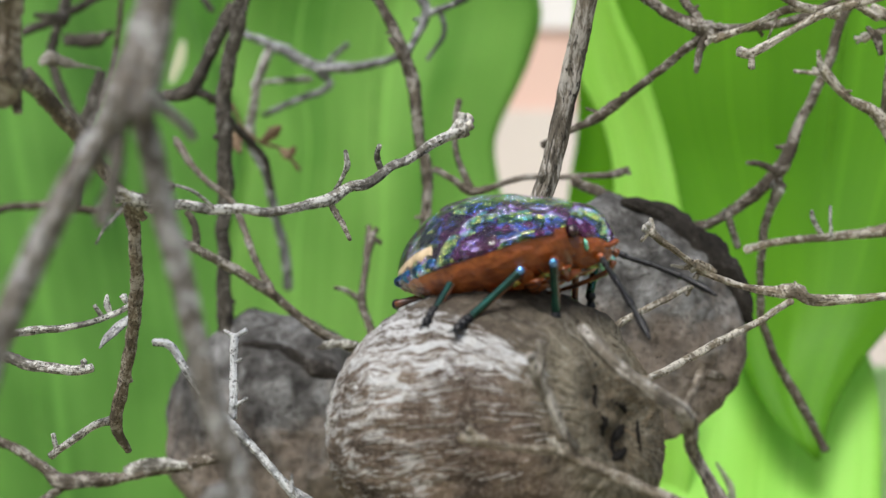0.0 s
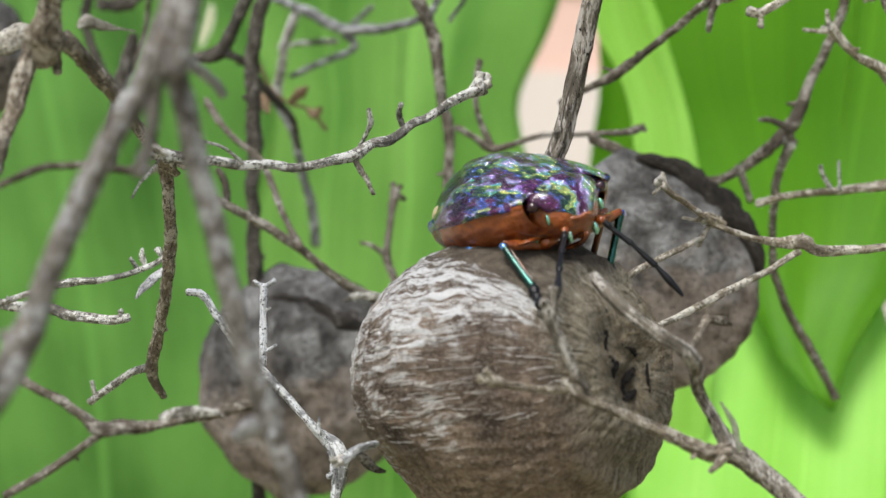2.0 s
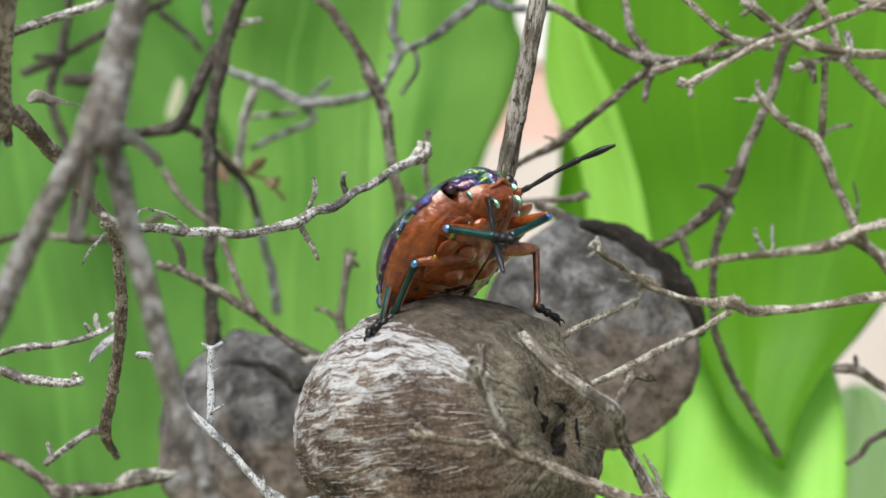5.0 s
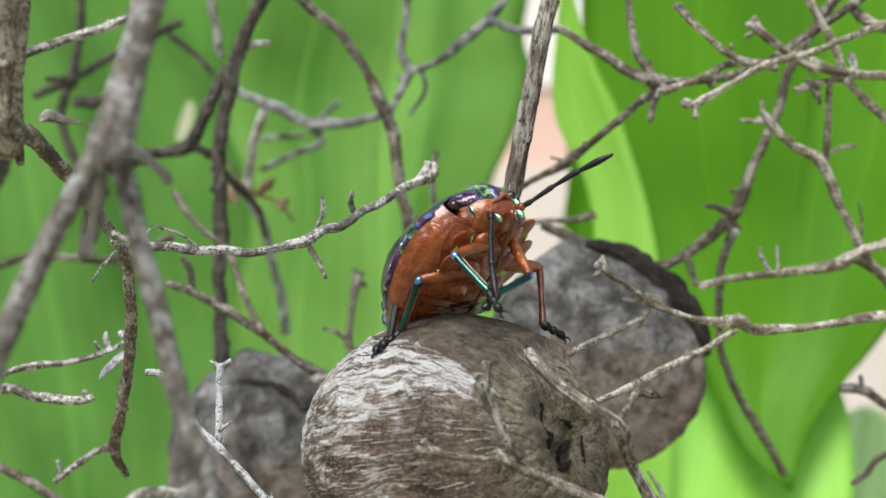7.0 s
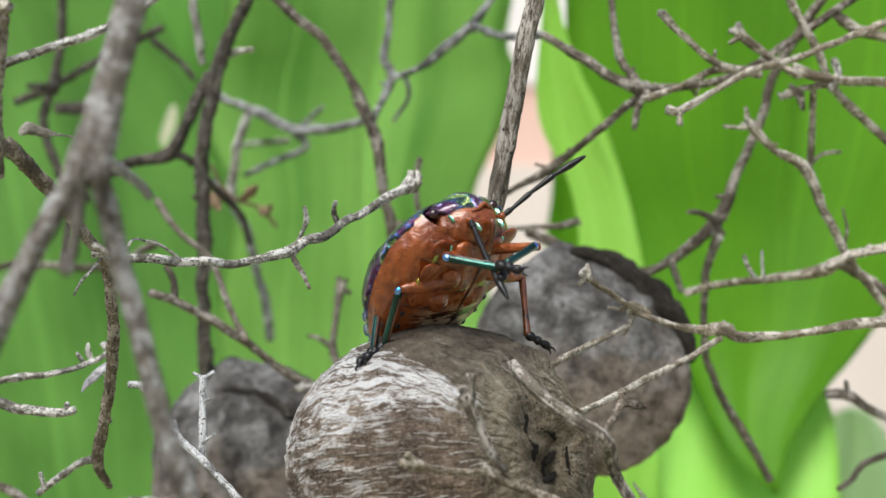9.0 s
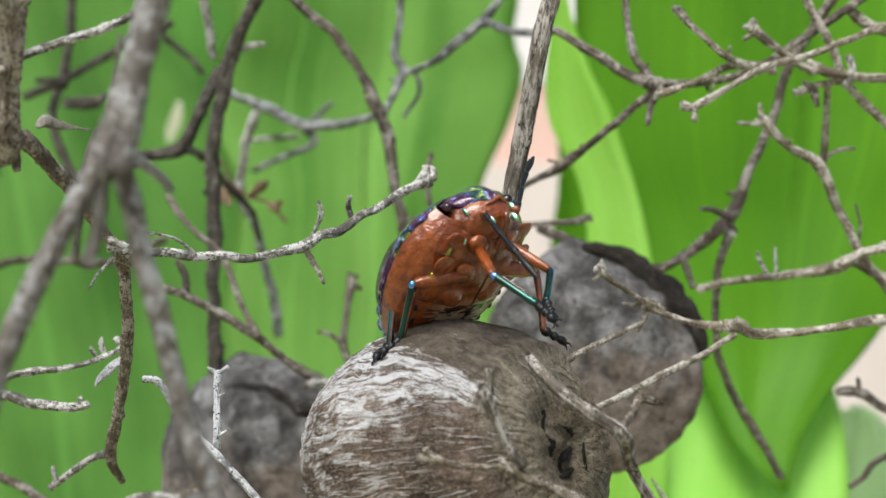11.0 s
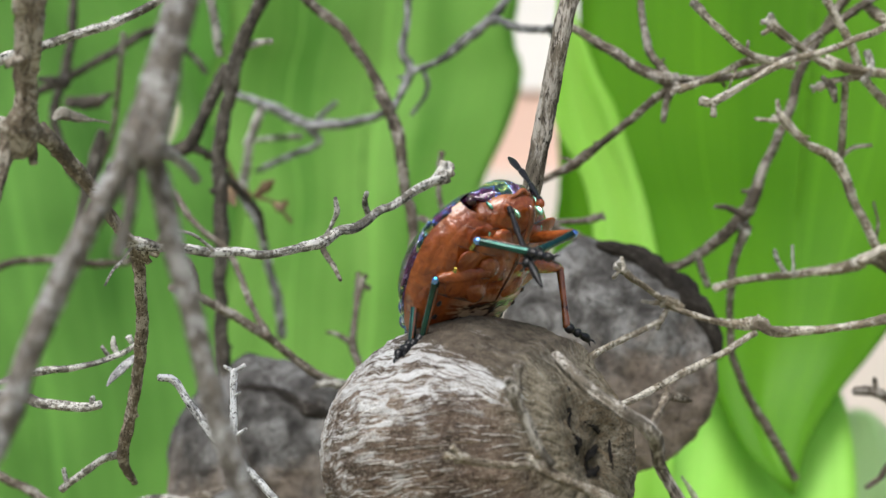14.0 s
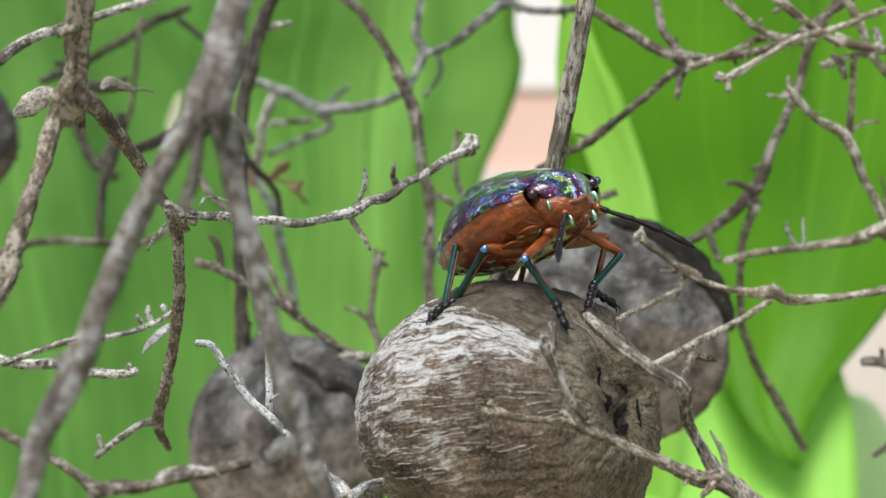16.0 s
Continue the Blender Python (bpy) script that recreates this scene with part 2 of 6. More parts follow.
def husk_back_material():
    """Weathered older husk: grey and pinkish-brown blotches with dark scars."""
    m, n, l, b = material("brown_husk", rough=0.85, spec=0.2)
    ob = coords(n, l)
    wide = noise_tex(n, l, ob, 140, 5, 0.7, 0.8)
    patch = noise_tex(n, l, ob, 420, 6, 0.7, 0.4)
    grit = noise_tex(n, l, ob, 2500, 5, 0.75)
    grey = ramp(n, l, patch, [(0.36, (0.03, 0.029, 0.028)), (0.5, (0.11, 0.108, 0.105)), (0.66, (0.28, 0.285, 0.285))])
    pink = ramp(n, l, patch, [(0.36, (0.11, 0.09, 0.074)), (0.52, (0.25, 0.21, 0.178)), (0.68, (0.38, 0.335, 0.3))])
    sep = n.new("ShaderNodeSeparateXYZ")
    l.new(ob, sep.inputs[0])
    f = math_node(n, l, "ADD", wide, math_node(n, l, "MULTIPLY", sep.outputs["Z"], -34.0))
    col = mix(n, l, ramp(n, l, f, [(0.42, (0.0,)), (0.62, (1.0,))]), grey, pink)
    col = mix(n, l, ramp(n, l, grit, [(0.38, (0.7,)), (0.46, (0.0,))]), col, (0.03, 0.026, 0.022))
    l.new(col, b.inputs["Base Color"])
    bump(n, l, b, math_node(n, l, "ADD", patch, math_node(n, l, "MULTIPLY", grit, 0.3)), 1.0, 0.0007)
    return m


husk_main, husk_back = husk_main_material(), husk_back_material()


def leaf_material(name, deep, light, clear):
    """Leaf blade: parallel veins, soft mottling, light passing through."""
    m, n, l, b = material(name, rough=0.45, spec=0.35)
    uv = coords(n, l, (1, 1, 1), kind="UV")
    veins = noise_tex(n, l, coords(n, l, (60, 0.35, 1), kind="UV"), 1.0, 4, 0.6, 0.1)
    wide = noise_tex(n, l, coords(n, l, (4, 0.5, 1), kind="UV"), 1.0, 3, 0.5, 0.3)
    mott = noise_tex(n, l, coords(n, l), 70, 3, 0.5)
    broad = noise_tex(n, l, coords(n, l), 22, 2, 0.5)
    f = math_node(n, l, "ADD", math_node(n, l, "MULTIPLY", wide, 0.4),
                  math_node(n, l, "ADD", math_node(n, l, "MULTIPLY", veins, 0.15), math_node(n, l, "MULTIPLY", mott, 0.2)))
    f = math_node(n, l, "ADD", f, math_node(n, l, "MULTIPLY", broad, 0.3))
    col = ramp(n, l, f, [(0.42, deep), (0.6, light)])
    sep = n.new("ShaderNodeSeparateXYZ")
    l.new(uv, sep.inputs[0])
    line = noise_tex(n, l, coords(n, l, (34, 0.05, 1), kind="UV"), 1.0, 2, 0.5, 0.05)
    col = mix(n, l, ramp(n, l, line, [(0.6, (0.0,)), (0.68, (0.4,))]), col, tuple(min(1.0, 1.45 * c) for c in light))
    rib = math_node(n, l, "ABSOLUTE", math_node(n, l, "SUBTRACT", sep.outputs["X"], 0.5))
    col = mix(n, l, ramp(n, l, rib, [(0.0, (0.14,)), (0.02, (0.0,))]), col, tuple(min(1.0, 1.7 * c) for c in light))
    l.new(col, b.inputs["Base Color"])
    tr = n.new("ShaderNodeBsdfTranslucent")
    l.new(mix(n, l, 0.5, col, light), tr.inputs["Color"])
    ms = n.new("ShaderNodeMixShader")
    ms.inputs["Fac"].default_value = clear
    l.new(b.outputs["BSDF"], ms.inputs[1])
    l.new(tr.outputs["BSDF"], ms.inputs[2])
    l.new(ms.outputs["Shader"], n["Material Output"].inputs["Surface"])
    bump(n, l, b, veins, 0.3, 0.0006)
    return m


leaf_mid = leaf_material("mid_green_leaf", (0.065, 0.21, 0.032), (0.235, 0.53, 0.115), 0.52)
leaf_soft = leaf_material("soft_green_leaf", (0.12, 0.33, 0.05), (0.36, 0.67, 0.17), 0.5)
# near-white: brightness seen through a gap in the leaves, as a colour
gap_pale = leaf_material("pale_gap", (0.8, 0.82, 0.6), (0.92, 0.92, 0.8), 0.5)
# high values put the sun on the low leaf into its colour
leaf_sunlit = leaf_material("sunlit_green_leaf", (0.28, 0.65, 0.055), (0.42, 0.79, 0.155), 0.45)
# misty pale tone: brightness of the far leaf is put into its colour
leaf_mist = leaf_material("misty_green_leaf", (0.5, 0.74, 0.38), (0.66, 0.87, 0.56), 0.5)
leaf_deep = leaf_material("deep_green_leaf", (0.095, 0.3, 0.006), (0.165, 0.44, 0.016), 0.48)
# light from behind is part of this lighter leaf colour
leaf_backlit = leaf_material("bright_green_leaf", (0.31, 0.64, 0.07), (0.45, 0.8, 0.17), 0.48)


# the ground is out of view; pale tones reflect light onto the undersides
def soil_material():
    m, n, l, b = material("soil", rough=0.95, spec=0.2)
    ob = coords(n, l)
    a, c = noise_tex(n, l, ob, 6, 6), noise_tex(n, l, ob, 90, 6)
    l.new(mix(n, l, ramp(n, l, a, [(0.4, (0.0,)), (0.6, (1.0,))]), ramp(n, l, c, [(0.3, (0.28, 0.23, 0.165)), (0.7, (0.46, 0.39, 0.3))]), (0.22, 0.25, 0.12)), b.inputs["Base Color"])
    bump(n, l, b, c, 0.8, 0.01)
    return m


def plaster_material(name, low, high):
    m, n, l, b = material(name, rough=0.9, spec=0.2)
    ob = coords(n, l)
    a, c = noise_tex(n, l, ob, 3, 5), noise_tex(n, l, ob, 120, 5)
    l.new(ramp(n, l, a, [(0.3, low), (0.7, high)]), b.inputs["Base Color"])
    bump(n, l, b, c, 0.4, 0.002)
    return m


soil = soil_material()
plaster = plaster_material("pink_plaster", (0.68, 0.46, 0.39), (0.76, 0.56, 0.48))
cream_wash = plaster_material("cream_wash", (0.6, 0.55, 0.5), (0.72, 0.66, 0.61))
sky_white = plaster_material("white_limewash", (0.74, 0.73, 0.72), (0.82, 0.81, 0.8))


# ---- building helpers ----
def part(name, verts, faces, mat, parent=None, label="", uvs=None, smooth=True):
    """One mesh object from millimetre coordinates, under a thing or part."""
    me = bpy.data.meshes.new(name)
    me.from_pydata([(x * MM, y * MM, z * MM) for x, y, z in verts], [], faces)
    if uvs is not None:
        layer = me.uv_layers.new(name="uv")
        for loop in me.loops:
            layer.data[loop.index].uv = uvs[loop.vertex_index]
    if smooth:
        me.polygons.foreach_set("use_smooth", [True] * len(me.polygons))
    me.materials.append(mat)
    me.update()
    ob = new(name, me)
    ob.parent = parent
    if label:
        tagged(ob, label=label)
    return ob


def thing(name, label, category, group="", kind="", at=(0, 0, 0)):
    ob = new(name)
    ob.empty_display_size = 0.001
    ob.location = Vector(at) * MM
    return tagged(ob, label, category, group, kind)


def spline(points, step):
    """Catmull-Rom through rows of numbers, with samples about step apart."""
    p = [np.array(q, float) for q in points]
    p = [2 * p[0] - p[1]] + p + [2 * p[-1] - p[-2]]
    out = []
    for a, b, c, d in zip(p, p[1:], p[2:], p[3:]):
        k = max(2, min(40, int(np.linalg.norm(c[:3] - b[:3]) / step) + 1))
        for t in np.arange(k) / k:
            out.append(0.5 * (2 * b + (c - a) * t + (2 * a - 5 * b + 4 * c - d) * t * t + (3 * b - a - 3 * c + d) * t ** 3))
    out.append(p[-2])
    return out


def tube(points, step=0.25, sides=12, rough=0.12, seed=0.0, flat=1.0, cap=True, ridge=0.0):
    """A knobbly tapering limb through rows of x, y, z, radius."""
    rows = spline(points, step)
    verts, faces, uvs = [], [], []
    run = 0.0
    n = len(rows)
    for i, r in enumerate(rows):
        a, b = rows[max(i - 1, 0)], rows[min(i + 1, n - 1)]
        d = Vector(b[:3] - a[:3])
        d = d.normalized() if d.length > 1e-9 else Vector((0, 0, 1))
        over = d.cross(Vector((0.05, 1, 0.08)))
        over = over.normalized() if over.length > 1e-3 else Vector((1, 0, 0))
        side = over.cross(d)
        if i:
            run += float(np.linalg.norm(r[:3] - rows[i - 1][:3]))
        rad = max(float(r[3]), 0.03)
        bend = Vector((noise.noise(Vector((run * 0.55, seed, 1.3))), noise.noise(Vector((run * 0.55, seed, 7.9))), noise.noise(Vector((run * 0.55, seed, 4.4)))))
        for k in range(sides):
            t = 2 * math.pi * k / sides
            q = Vector(r[:3]) + bend * min(rad, 0.5) * rough * 1.8
            w = noise.noise(Vector((math.cos(t) * 1.6 + seed, math.sin(t) * 1.6 + seed * 0.7, run * 0.35)))
            w2 = noise.noise(Vector((math.cos(t) * 4 + seed, math.sin(t) * 4, run * 1.1 + seed)))
            w3 = noise.noise(Vector((math.cos(t) * 7, math.sin(t) * 7 + seed, run * 4.0)))
            s = rad * (1 + rough * 1.2 * w + rough * 1.2 * w2 + rough * 0.9 * w3)
            if ridge:
                g = noise.noise(Vector((math.cos(t) * 2.1 + seed, math.sin(t) * 2.1 - seed, run * 0.12)))
                s *= 1.04 - ridge * math.exp(-(g / 0.1) ** 2)
            q += side * (math.cos(t) * s * flat) + over * (math.sin(t) * s)
            verts.append(q)
            uvs.append((k / sides, run))
    for i in range(n - 1):
        for k in range(sides):
            a, b = i * sides + k, i * sides + (k + 1) % sides
            faces.append((a, b, b + sides, a + sides))
    if cap:
        for ring, end, sgn in ((0, rows[0], -1), (n - 1, rows[-1], 1)):
            other = rows[1] if ring == 0 else rows[-2]
            d = Vector(end[:3] - other[:3]).normalized()
            verts.append(Vector(end[:3]) + d * max(float(end[3]), 0.03) * 0.5)
            uvs.append((0.5, run))
            for k in range(sides):
                a, b = ring * sides + k, ring * sides + (k + 1) % sides
                faces.append((b, a, len(verts) - 1) if ring == 0 else (a, b, len(verts) - 1))
    return [tuple(v) for v in verts], faces, uvs


def dry_twig(label, limbs, rough=0.19, ridge=0.2):
    """A dry twig of several limbs; each limb is a row of x, y, z, radius."""
    rough = 0.08 if limbs[0][1] is bark_soft else rough
    first = limbs[0][2][0]
    root = thing("dry_twig", label, "twig", "dry twigs", at=first[:3])
    for k, (name, mat, rows) in enumerate(limbs):
        rows = [(x - first[0], y - first[1], z - first[2], 0.93 * r) for x, y, z, r in rows]
        flat = 0.4 if name in ("bract", "bark_strip") else 1.0
        small = name in ("bud", "stub", "bract")
        v, f, u = tube(rows, 0.25, 12 if small else 18, 0.28 if small else rough, first[0] * 0.37 + k * 1.7, flat, ridge=0.0 if small else ridge)
        part(name, v, f, mat, root, uvs=u)
        if not small and mat is not bark_soft:
            for a, b in ((rows[0], rows[1]), (rows[-1], rows[-2])):
                if a[3] > 1.2 * b[3] and abs(a[2]) < 60:
                    flared_tip(root, mat, a, b, rng_twig)
        if name in ("stem", "branch"):
            leaf_scars(root, mat, rows, rng_twig)
    return root


rng_twig = random.Random(11)


def flared_tip(root, mat, end, before, rng):
    """A broken twig end: two or three blunt nubs that flare outward."""
    d = (Vector(end[:3]) - Vector(before[:3])).normalized()
    rad = end[3]
    start = Vector(end[:3]) - d * rad * 0.6
    turn = rng.uniform(0, 6)
    side = d.cross(Vector((0.1, 1, 0.2))).normalized()
    over = d.cross(side)
    for k in range(rng.choice((2, 3, 3))):
        a = turn + 2.1 * k
        out = side * math.cos(a) + over * math.sin(a) * 0.6
        tip = start + d * rad * rng.uniform(1.2, 2.6) + out * rad * rng.uniform(0.6, 1.3)
        v, f, u = tube([(*start, rad * 0.75), (*(start * 0.4 + tip * 0.6), rad * 0.5), (*tip, rad * rng.uniform(0.45, 0.7))], 0.12, 10, 0.35, rng.random() * 9)
        part("bud", v, f, tip_pale if mat in (bark_tan, bark_grey, bark_white) else bark_tan if mat is bark_stalk else mat, root, uvs=u)


def leaf_scars(root, mat, rows, rng):
    """Small knobby scars where leaves have dropped off, a few to a limb."""
    pts = [r for r in spline(rows, 0.6) if abs(r[2]) < 40]
    k = rng.randint(2, 6)
    while k < len(pts) - 2:
        p, q = pts[k], pts[k + 1]
        d = Vector(q[:3] - p[:3]).normalized()
        out = d.cross(Vector([rng.gauss(0, 1) for _ in range(3)])).normalized()
        rad = float(p[3])
        a = Vector(p[:3]) + out * rad * 0.5
        tip = a + out * rad * rng.choice((0.5, 0.7, 0.9, 1.8)) + d * rad * rng.uniform(-0.3, 0.9)
        v, f, u = tube([(*a, rad * 0.6), (*(a * 0.45 + tip * 0.55), rad * 0.42), (*tip, rad * rng.uniform(0.25, 0.5))], 0.15, 8, 0.3, rng.random() * 9)
        part("leaf_scar", v, f, mat, root, uvs=u)
        k += rng.randint(8, 24)


def sheet_grid(nu, nv, fn, closed=False):
    verts = [fn(i / (nu - (0 if closed else 1)), j / (nv - 1)) for j in range(nv) for i in range(nu)]
    faces = []
    for j in range(nv - 1):
        for i in range(nu if closed else nu - 1):
            a, b = j * nu + i, j * nu + (i + 1) % nu
            faces.append((a, b, b + nu, a + nu))
    return verts, faces


# ---- large structure ----
def ground_and_wall():
    n = 40
    v, f = sheet_grid(n, n, lambda a, b: ((a - 0.5) * 120000 * abs(a - 0.5) * 2, (b - 0.5) * 120000 * abs(b - 0.5) * 2, -520 + 12 * noise.noise(Vector((a * 90, b * 90, 0)))))
    tagged(part("ground", v, f, soil), "sandy garden soil with mossy patches", "ground", kind="structure")
    w = []
    for x, y, z in ((-1500, 900, WALL_FOOT), (1500, 900, WALL_FOOT), (1500, 1000, WALL_FOOT), (-1500, 1000, WALL_FOOT)):
        w.append((x, y, z))
    w += [(x, y, WALL_TOP) for x, y, z in w]
    c = [(x, y, z) for z in (-560, WALL_FOOT) for x, y in ((-1500, 896), (1500, 896), (1500, 1004), (-1500, 1004))]
    tagged(part("wall_base", c, [(0, 1, 5, 4), (1, 2, 6, 5), (2, 3, 7, 6), (3, 0, 4, 7), (4, 5, 6, 7)], cream_wash, smooth=False),
           "cream washed lower part of the garden wall", "wall", kind="structure")
    tagged(part("wall_far", w, [(0, 1, 5, 4), (1, 2, 6, 5), (2, 3, 7, 6), (3, 0, 4, 7), (4, 5, 6, 7)], plaster, smooth=False),
           "pale pink plastered band of the garden wall", "wall", kind="structure")
    # added white band above the pink; takes the place of the bright sky
    c = [(x, y, z) for z in (WALL_TOP, 420) for x, y in ((-1500, 897), (1500, 897), (1500, 1003), (-1500, 1003))]
    tagged(part("wall_sky_band", c, [(0, 1, 5, 4), (1, 2, 6, 5), (2, 3, 7, 6), (3, 0, 4, 7), (4, 5, 6, 7), (3, 2, 1, 0)], sky_white, smooth=False),
           "white limewashed upper band of the garden wall", "wall", kind="structure")


WALL_TOP = 110
WALL_FOOT = 62
ground_and_wall()


# ---- broad leaves behind ----
def broad_leaf(label, mat, rows, cup=0.15, lean=0.0, thick=0.25, seed=0.0, stalk=True, back=15):
    """A broad leaf along its midrib: rows of x, y, z, half width."""
    first = rows[-1]
    root = thing("broad_leaf", label, "leaf", "broad leaves", at=first[:3])
    rs = spline([(x - first[0], y - first[1], z - first[2], w) for x, y, z, w in rows], 2.5)
    nu, verts, uvs, run = 25, [], [], 0.0
    for side in (0, 1):
        run = 0.0
        for i, r in enumerate(rs):
            if i:
                run += float(np.linalg.norm(r[:3] - rs[i - 1][:3]))
            w = max(float(r[3]), 0.05)
            for k in range(nu):
                s = 2 * k / (nu - 1) - 1
                wav = 1.2 * noise.noise(Vector((s * 2 + seed, run * 0.035, seed)))
                y = r[1] - cup * w * s * s + lean * w * s + wav * min(1, w / 8) + side * thick
                verts.append((r[0] + s * w, y, r[2] + 0.6 * noise.noise(Vector((run * 0.06, seed, s))) * abs(s)))
                uvs.append((k / (nu - 1), run / 30))
    m, faces = len(rs), []
    for side in (0, 1):
        o = side * m * nu
        for i in range(m - 1):
            for k in range(nu - 1):
                a = o + i * nu + k
                q = (a, a + 1, a + nu + 1, a + nu)
                faces.append(q if side else q[::-1])
    h = m * nu
    for i in range(m - 1):
        for a in (i * nu, i * nu + nu - 1):
            faces.append((a, a + nu, a + nu + h, a + h))
    for i in (0, m - 1):
        for k in range(nu - 1):
            a = i * nu + k
            faces.append((a, a + 1, a + 1 + h, a + h))
    part("blade", verts, faces, mat, root, uvs=uvs)
    rib = [(r[0], r[1] + thick + 0.2, r[2], 0.35) for r in rs[::3]]
    v, f, u = tube(rib, 2.5, 6, 0.02)
    part("midrib", v, f, mat, root, uvs=u)
    # petiole down to the soil
    if not stalk:
        return
    e = rs[-1]
    v, f, u = tube([(e[0], e[1], e[2] + 3, 1.2), (e[0] + 3, e[1] + 0.6 * back, e[2] - 60, 1.6), (e[0] + 5, e[1] + back, -525 - first[2], 2.5)], 12, 8, 0.03)
    part("petiole", v, f, mat, root, uvs=u)


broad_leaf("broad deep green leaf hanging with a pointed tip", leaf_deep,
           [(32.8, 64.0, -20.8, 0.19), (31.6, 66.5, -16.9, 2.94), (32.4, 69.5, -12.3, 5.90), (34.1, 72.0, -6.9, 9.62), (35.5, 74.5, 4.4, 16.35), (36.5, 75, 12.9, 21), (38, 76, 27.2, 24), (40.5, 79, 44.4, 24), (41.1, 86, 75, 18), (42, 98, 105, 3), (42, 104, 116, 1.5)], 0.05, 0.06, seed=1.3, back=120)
broad_leaf("bright yellow-green young leaf lit from above", leaf_backlit,
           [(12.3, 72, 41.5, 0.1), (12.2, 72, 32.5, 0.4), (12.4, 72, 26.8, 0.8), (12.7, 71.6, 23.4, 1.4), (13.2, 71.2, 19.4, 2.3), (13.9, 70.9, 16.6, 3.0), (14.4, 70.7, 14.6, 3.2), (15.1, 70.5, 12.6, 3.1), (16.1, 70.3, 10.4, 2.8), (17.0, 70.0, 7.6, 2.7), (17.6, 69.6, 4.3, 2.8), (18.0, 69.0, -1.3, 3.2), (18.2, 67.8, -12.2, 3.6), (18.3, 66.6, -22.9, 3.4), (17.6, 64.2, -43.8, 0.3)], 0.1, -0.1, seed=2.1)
# added blade: its deep green stands for the shaded curl of the bright leaf
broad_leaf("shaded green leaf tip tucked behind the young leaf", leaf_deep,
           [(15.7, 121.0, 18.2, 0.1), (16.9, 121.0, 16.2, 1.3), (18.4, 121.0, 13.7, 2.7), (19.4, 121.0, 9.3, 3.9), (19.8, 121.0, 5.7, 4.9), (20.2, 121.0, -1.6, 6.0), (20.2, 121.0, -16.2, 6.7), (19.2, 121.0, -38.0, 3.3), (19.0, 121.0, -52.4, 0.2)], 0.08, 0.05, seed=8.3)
broad_leaf("bright green leaf low behind the twigs", leaf_sunlit,
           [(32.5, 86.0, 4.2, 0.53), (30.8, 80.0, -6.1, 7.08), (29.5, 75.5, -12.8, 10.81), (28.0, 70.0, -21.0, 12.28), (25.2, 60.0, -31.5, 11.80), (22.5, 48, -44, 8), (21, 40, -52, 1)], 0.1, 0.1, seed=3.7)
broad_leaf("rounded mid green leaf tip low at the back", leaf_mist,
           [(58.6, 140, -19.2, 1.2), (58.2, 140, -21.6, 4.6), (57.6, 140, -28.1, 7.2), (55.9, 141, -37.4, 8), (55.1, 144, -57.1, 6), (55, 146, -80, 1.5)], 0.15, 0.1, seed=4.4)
broad_leaf("broad mid green leaf with soft stripes", leaf_soft,
           [(-2.9, 107.9, 106.7, 0.44), (-3.8, 111.4, 69.4, 26.64), (-7.3, 114.1, 33.9, 17.76), (-8.2, 115.0, 25.0, 19.09), (-9.1, 115.0, 18.8, 18.29), (-9.4, 115.0, 10.3, 14.92), (-9.4, 115.0, 3.7, 15.54), (-9.6, 115.0, -5.2, 16.87), (-10.9, 115.0, -22.5, 14.03), (-12.4, 116.7, -64.6, 10.48), (-12.6, 120.3, -97.6, 1.78)], 0.1, 0.15, seed=5.2)
broad_leaf("broad shaded green leaf with parallel veins", leaf_mid,
           [(-50, 146, 130, 0.5), (-47.9, 148, 86.6, 26.5), (-43.5, 149, 42.3, 37), (-43.4, 149, 7, 39.6), (-41.7, 149, -37, 37.8), (-40.8, 151, -89.5, 26), (-40, 155, -130, 2)], 0.08, 0.1, seed=6.8)
broad_leaf("broad green leaf with a pale edge", leaf_mid,
           [(-86, 138, 100, 0.5), (-79, 141, 65, 24), (-67, 142, 31.6, 32), (-60, 142, -1.7, 36), (-55, 142, -34.8, 34), (-53, 145, -76.1, 22), (-56, 148, -120, 2)], 0.12, -0.1, seed=7.9)


# added blade; stands in for the bright background showing between the leaves
broad_leaf("pale sunlit withered leaf scrap", gap_pale,
           [(-33.9, 126.0, 22.2, 0.3), (-34.1, 126.0, 21.1, 0.6), (-34.5, 126.0, 19.6, 0.8), (-35.1, 126.0, 18.1, 0.6), (-35.4, 126.0, 17.0, 0.2)], 0.1, 0.1, seed=9.1, stalk=False)

# ---- seed capsules ----
def on_husk(d, radii, shape, lift=0.0):
    k = shape(d)
    p = Vector((d.x * radii[0] * k, d.y * radii[1] * k, d.z * radii[2] * k))
    return p + p.normalized() * lift


def capsule(name, label, mat, at, radii, shape, nu=220, nv=150):
    root = thing(name, label, "seed capsule", "dry seed capsules", at=at)

    def fn(a, b):
        th, ph = 2 * math.pi * a, math.pi * (b - 0.5)
        return tuple(on_husk(Vector((math.cos(ph) * math.cos(th), math.cos(ph) * math.sin(th), math.sin(ph))), radii, shape))
    v, f = sheet_grid(nu, nv, fn, closed=True)
    part("husk", v, f, mat, root)
    return root


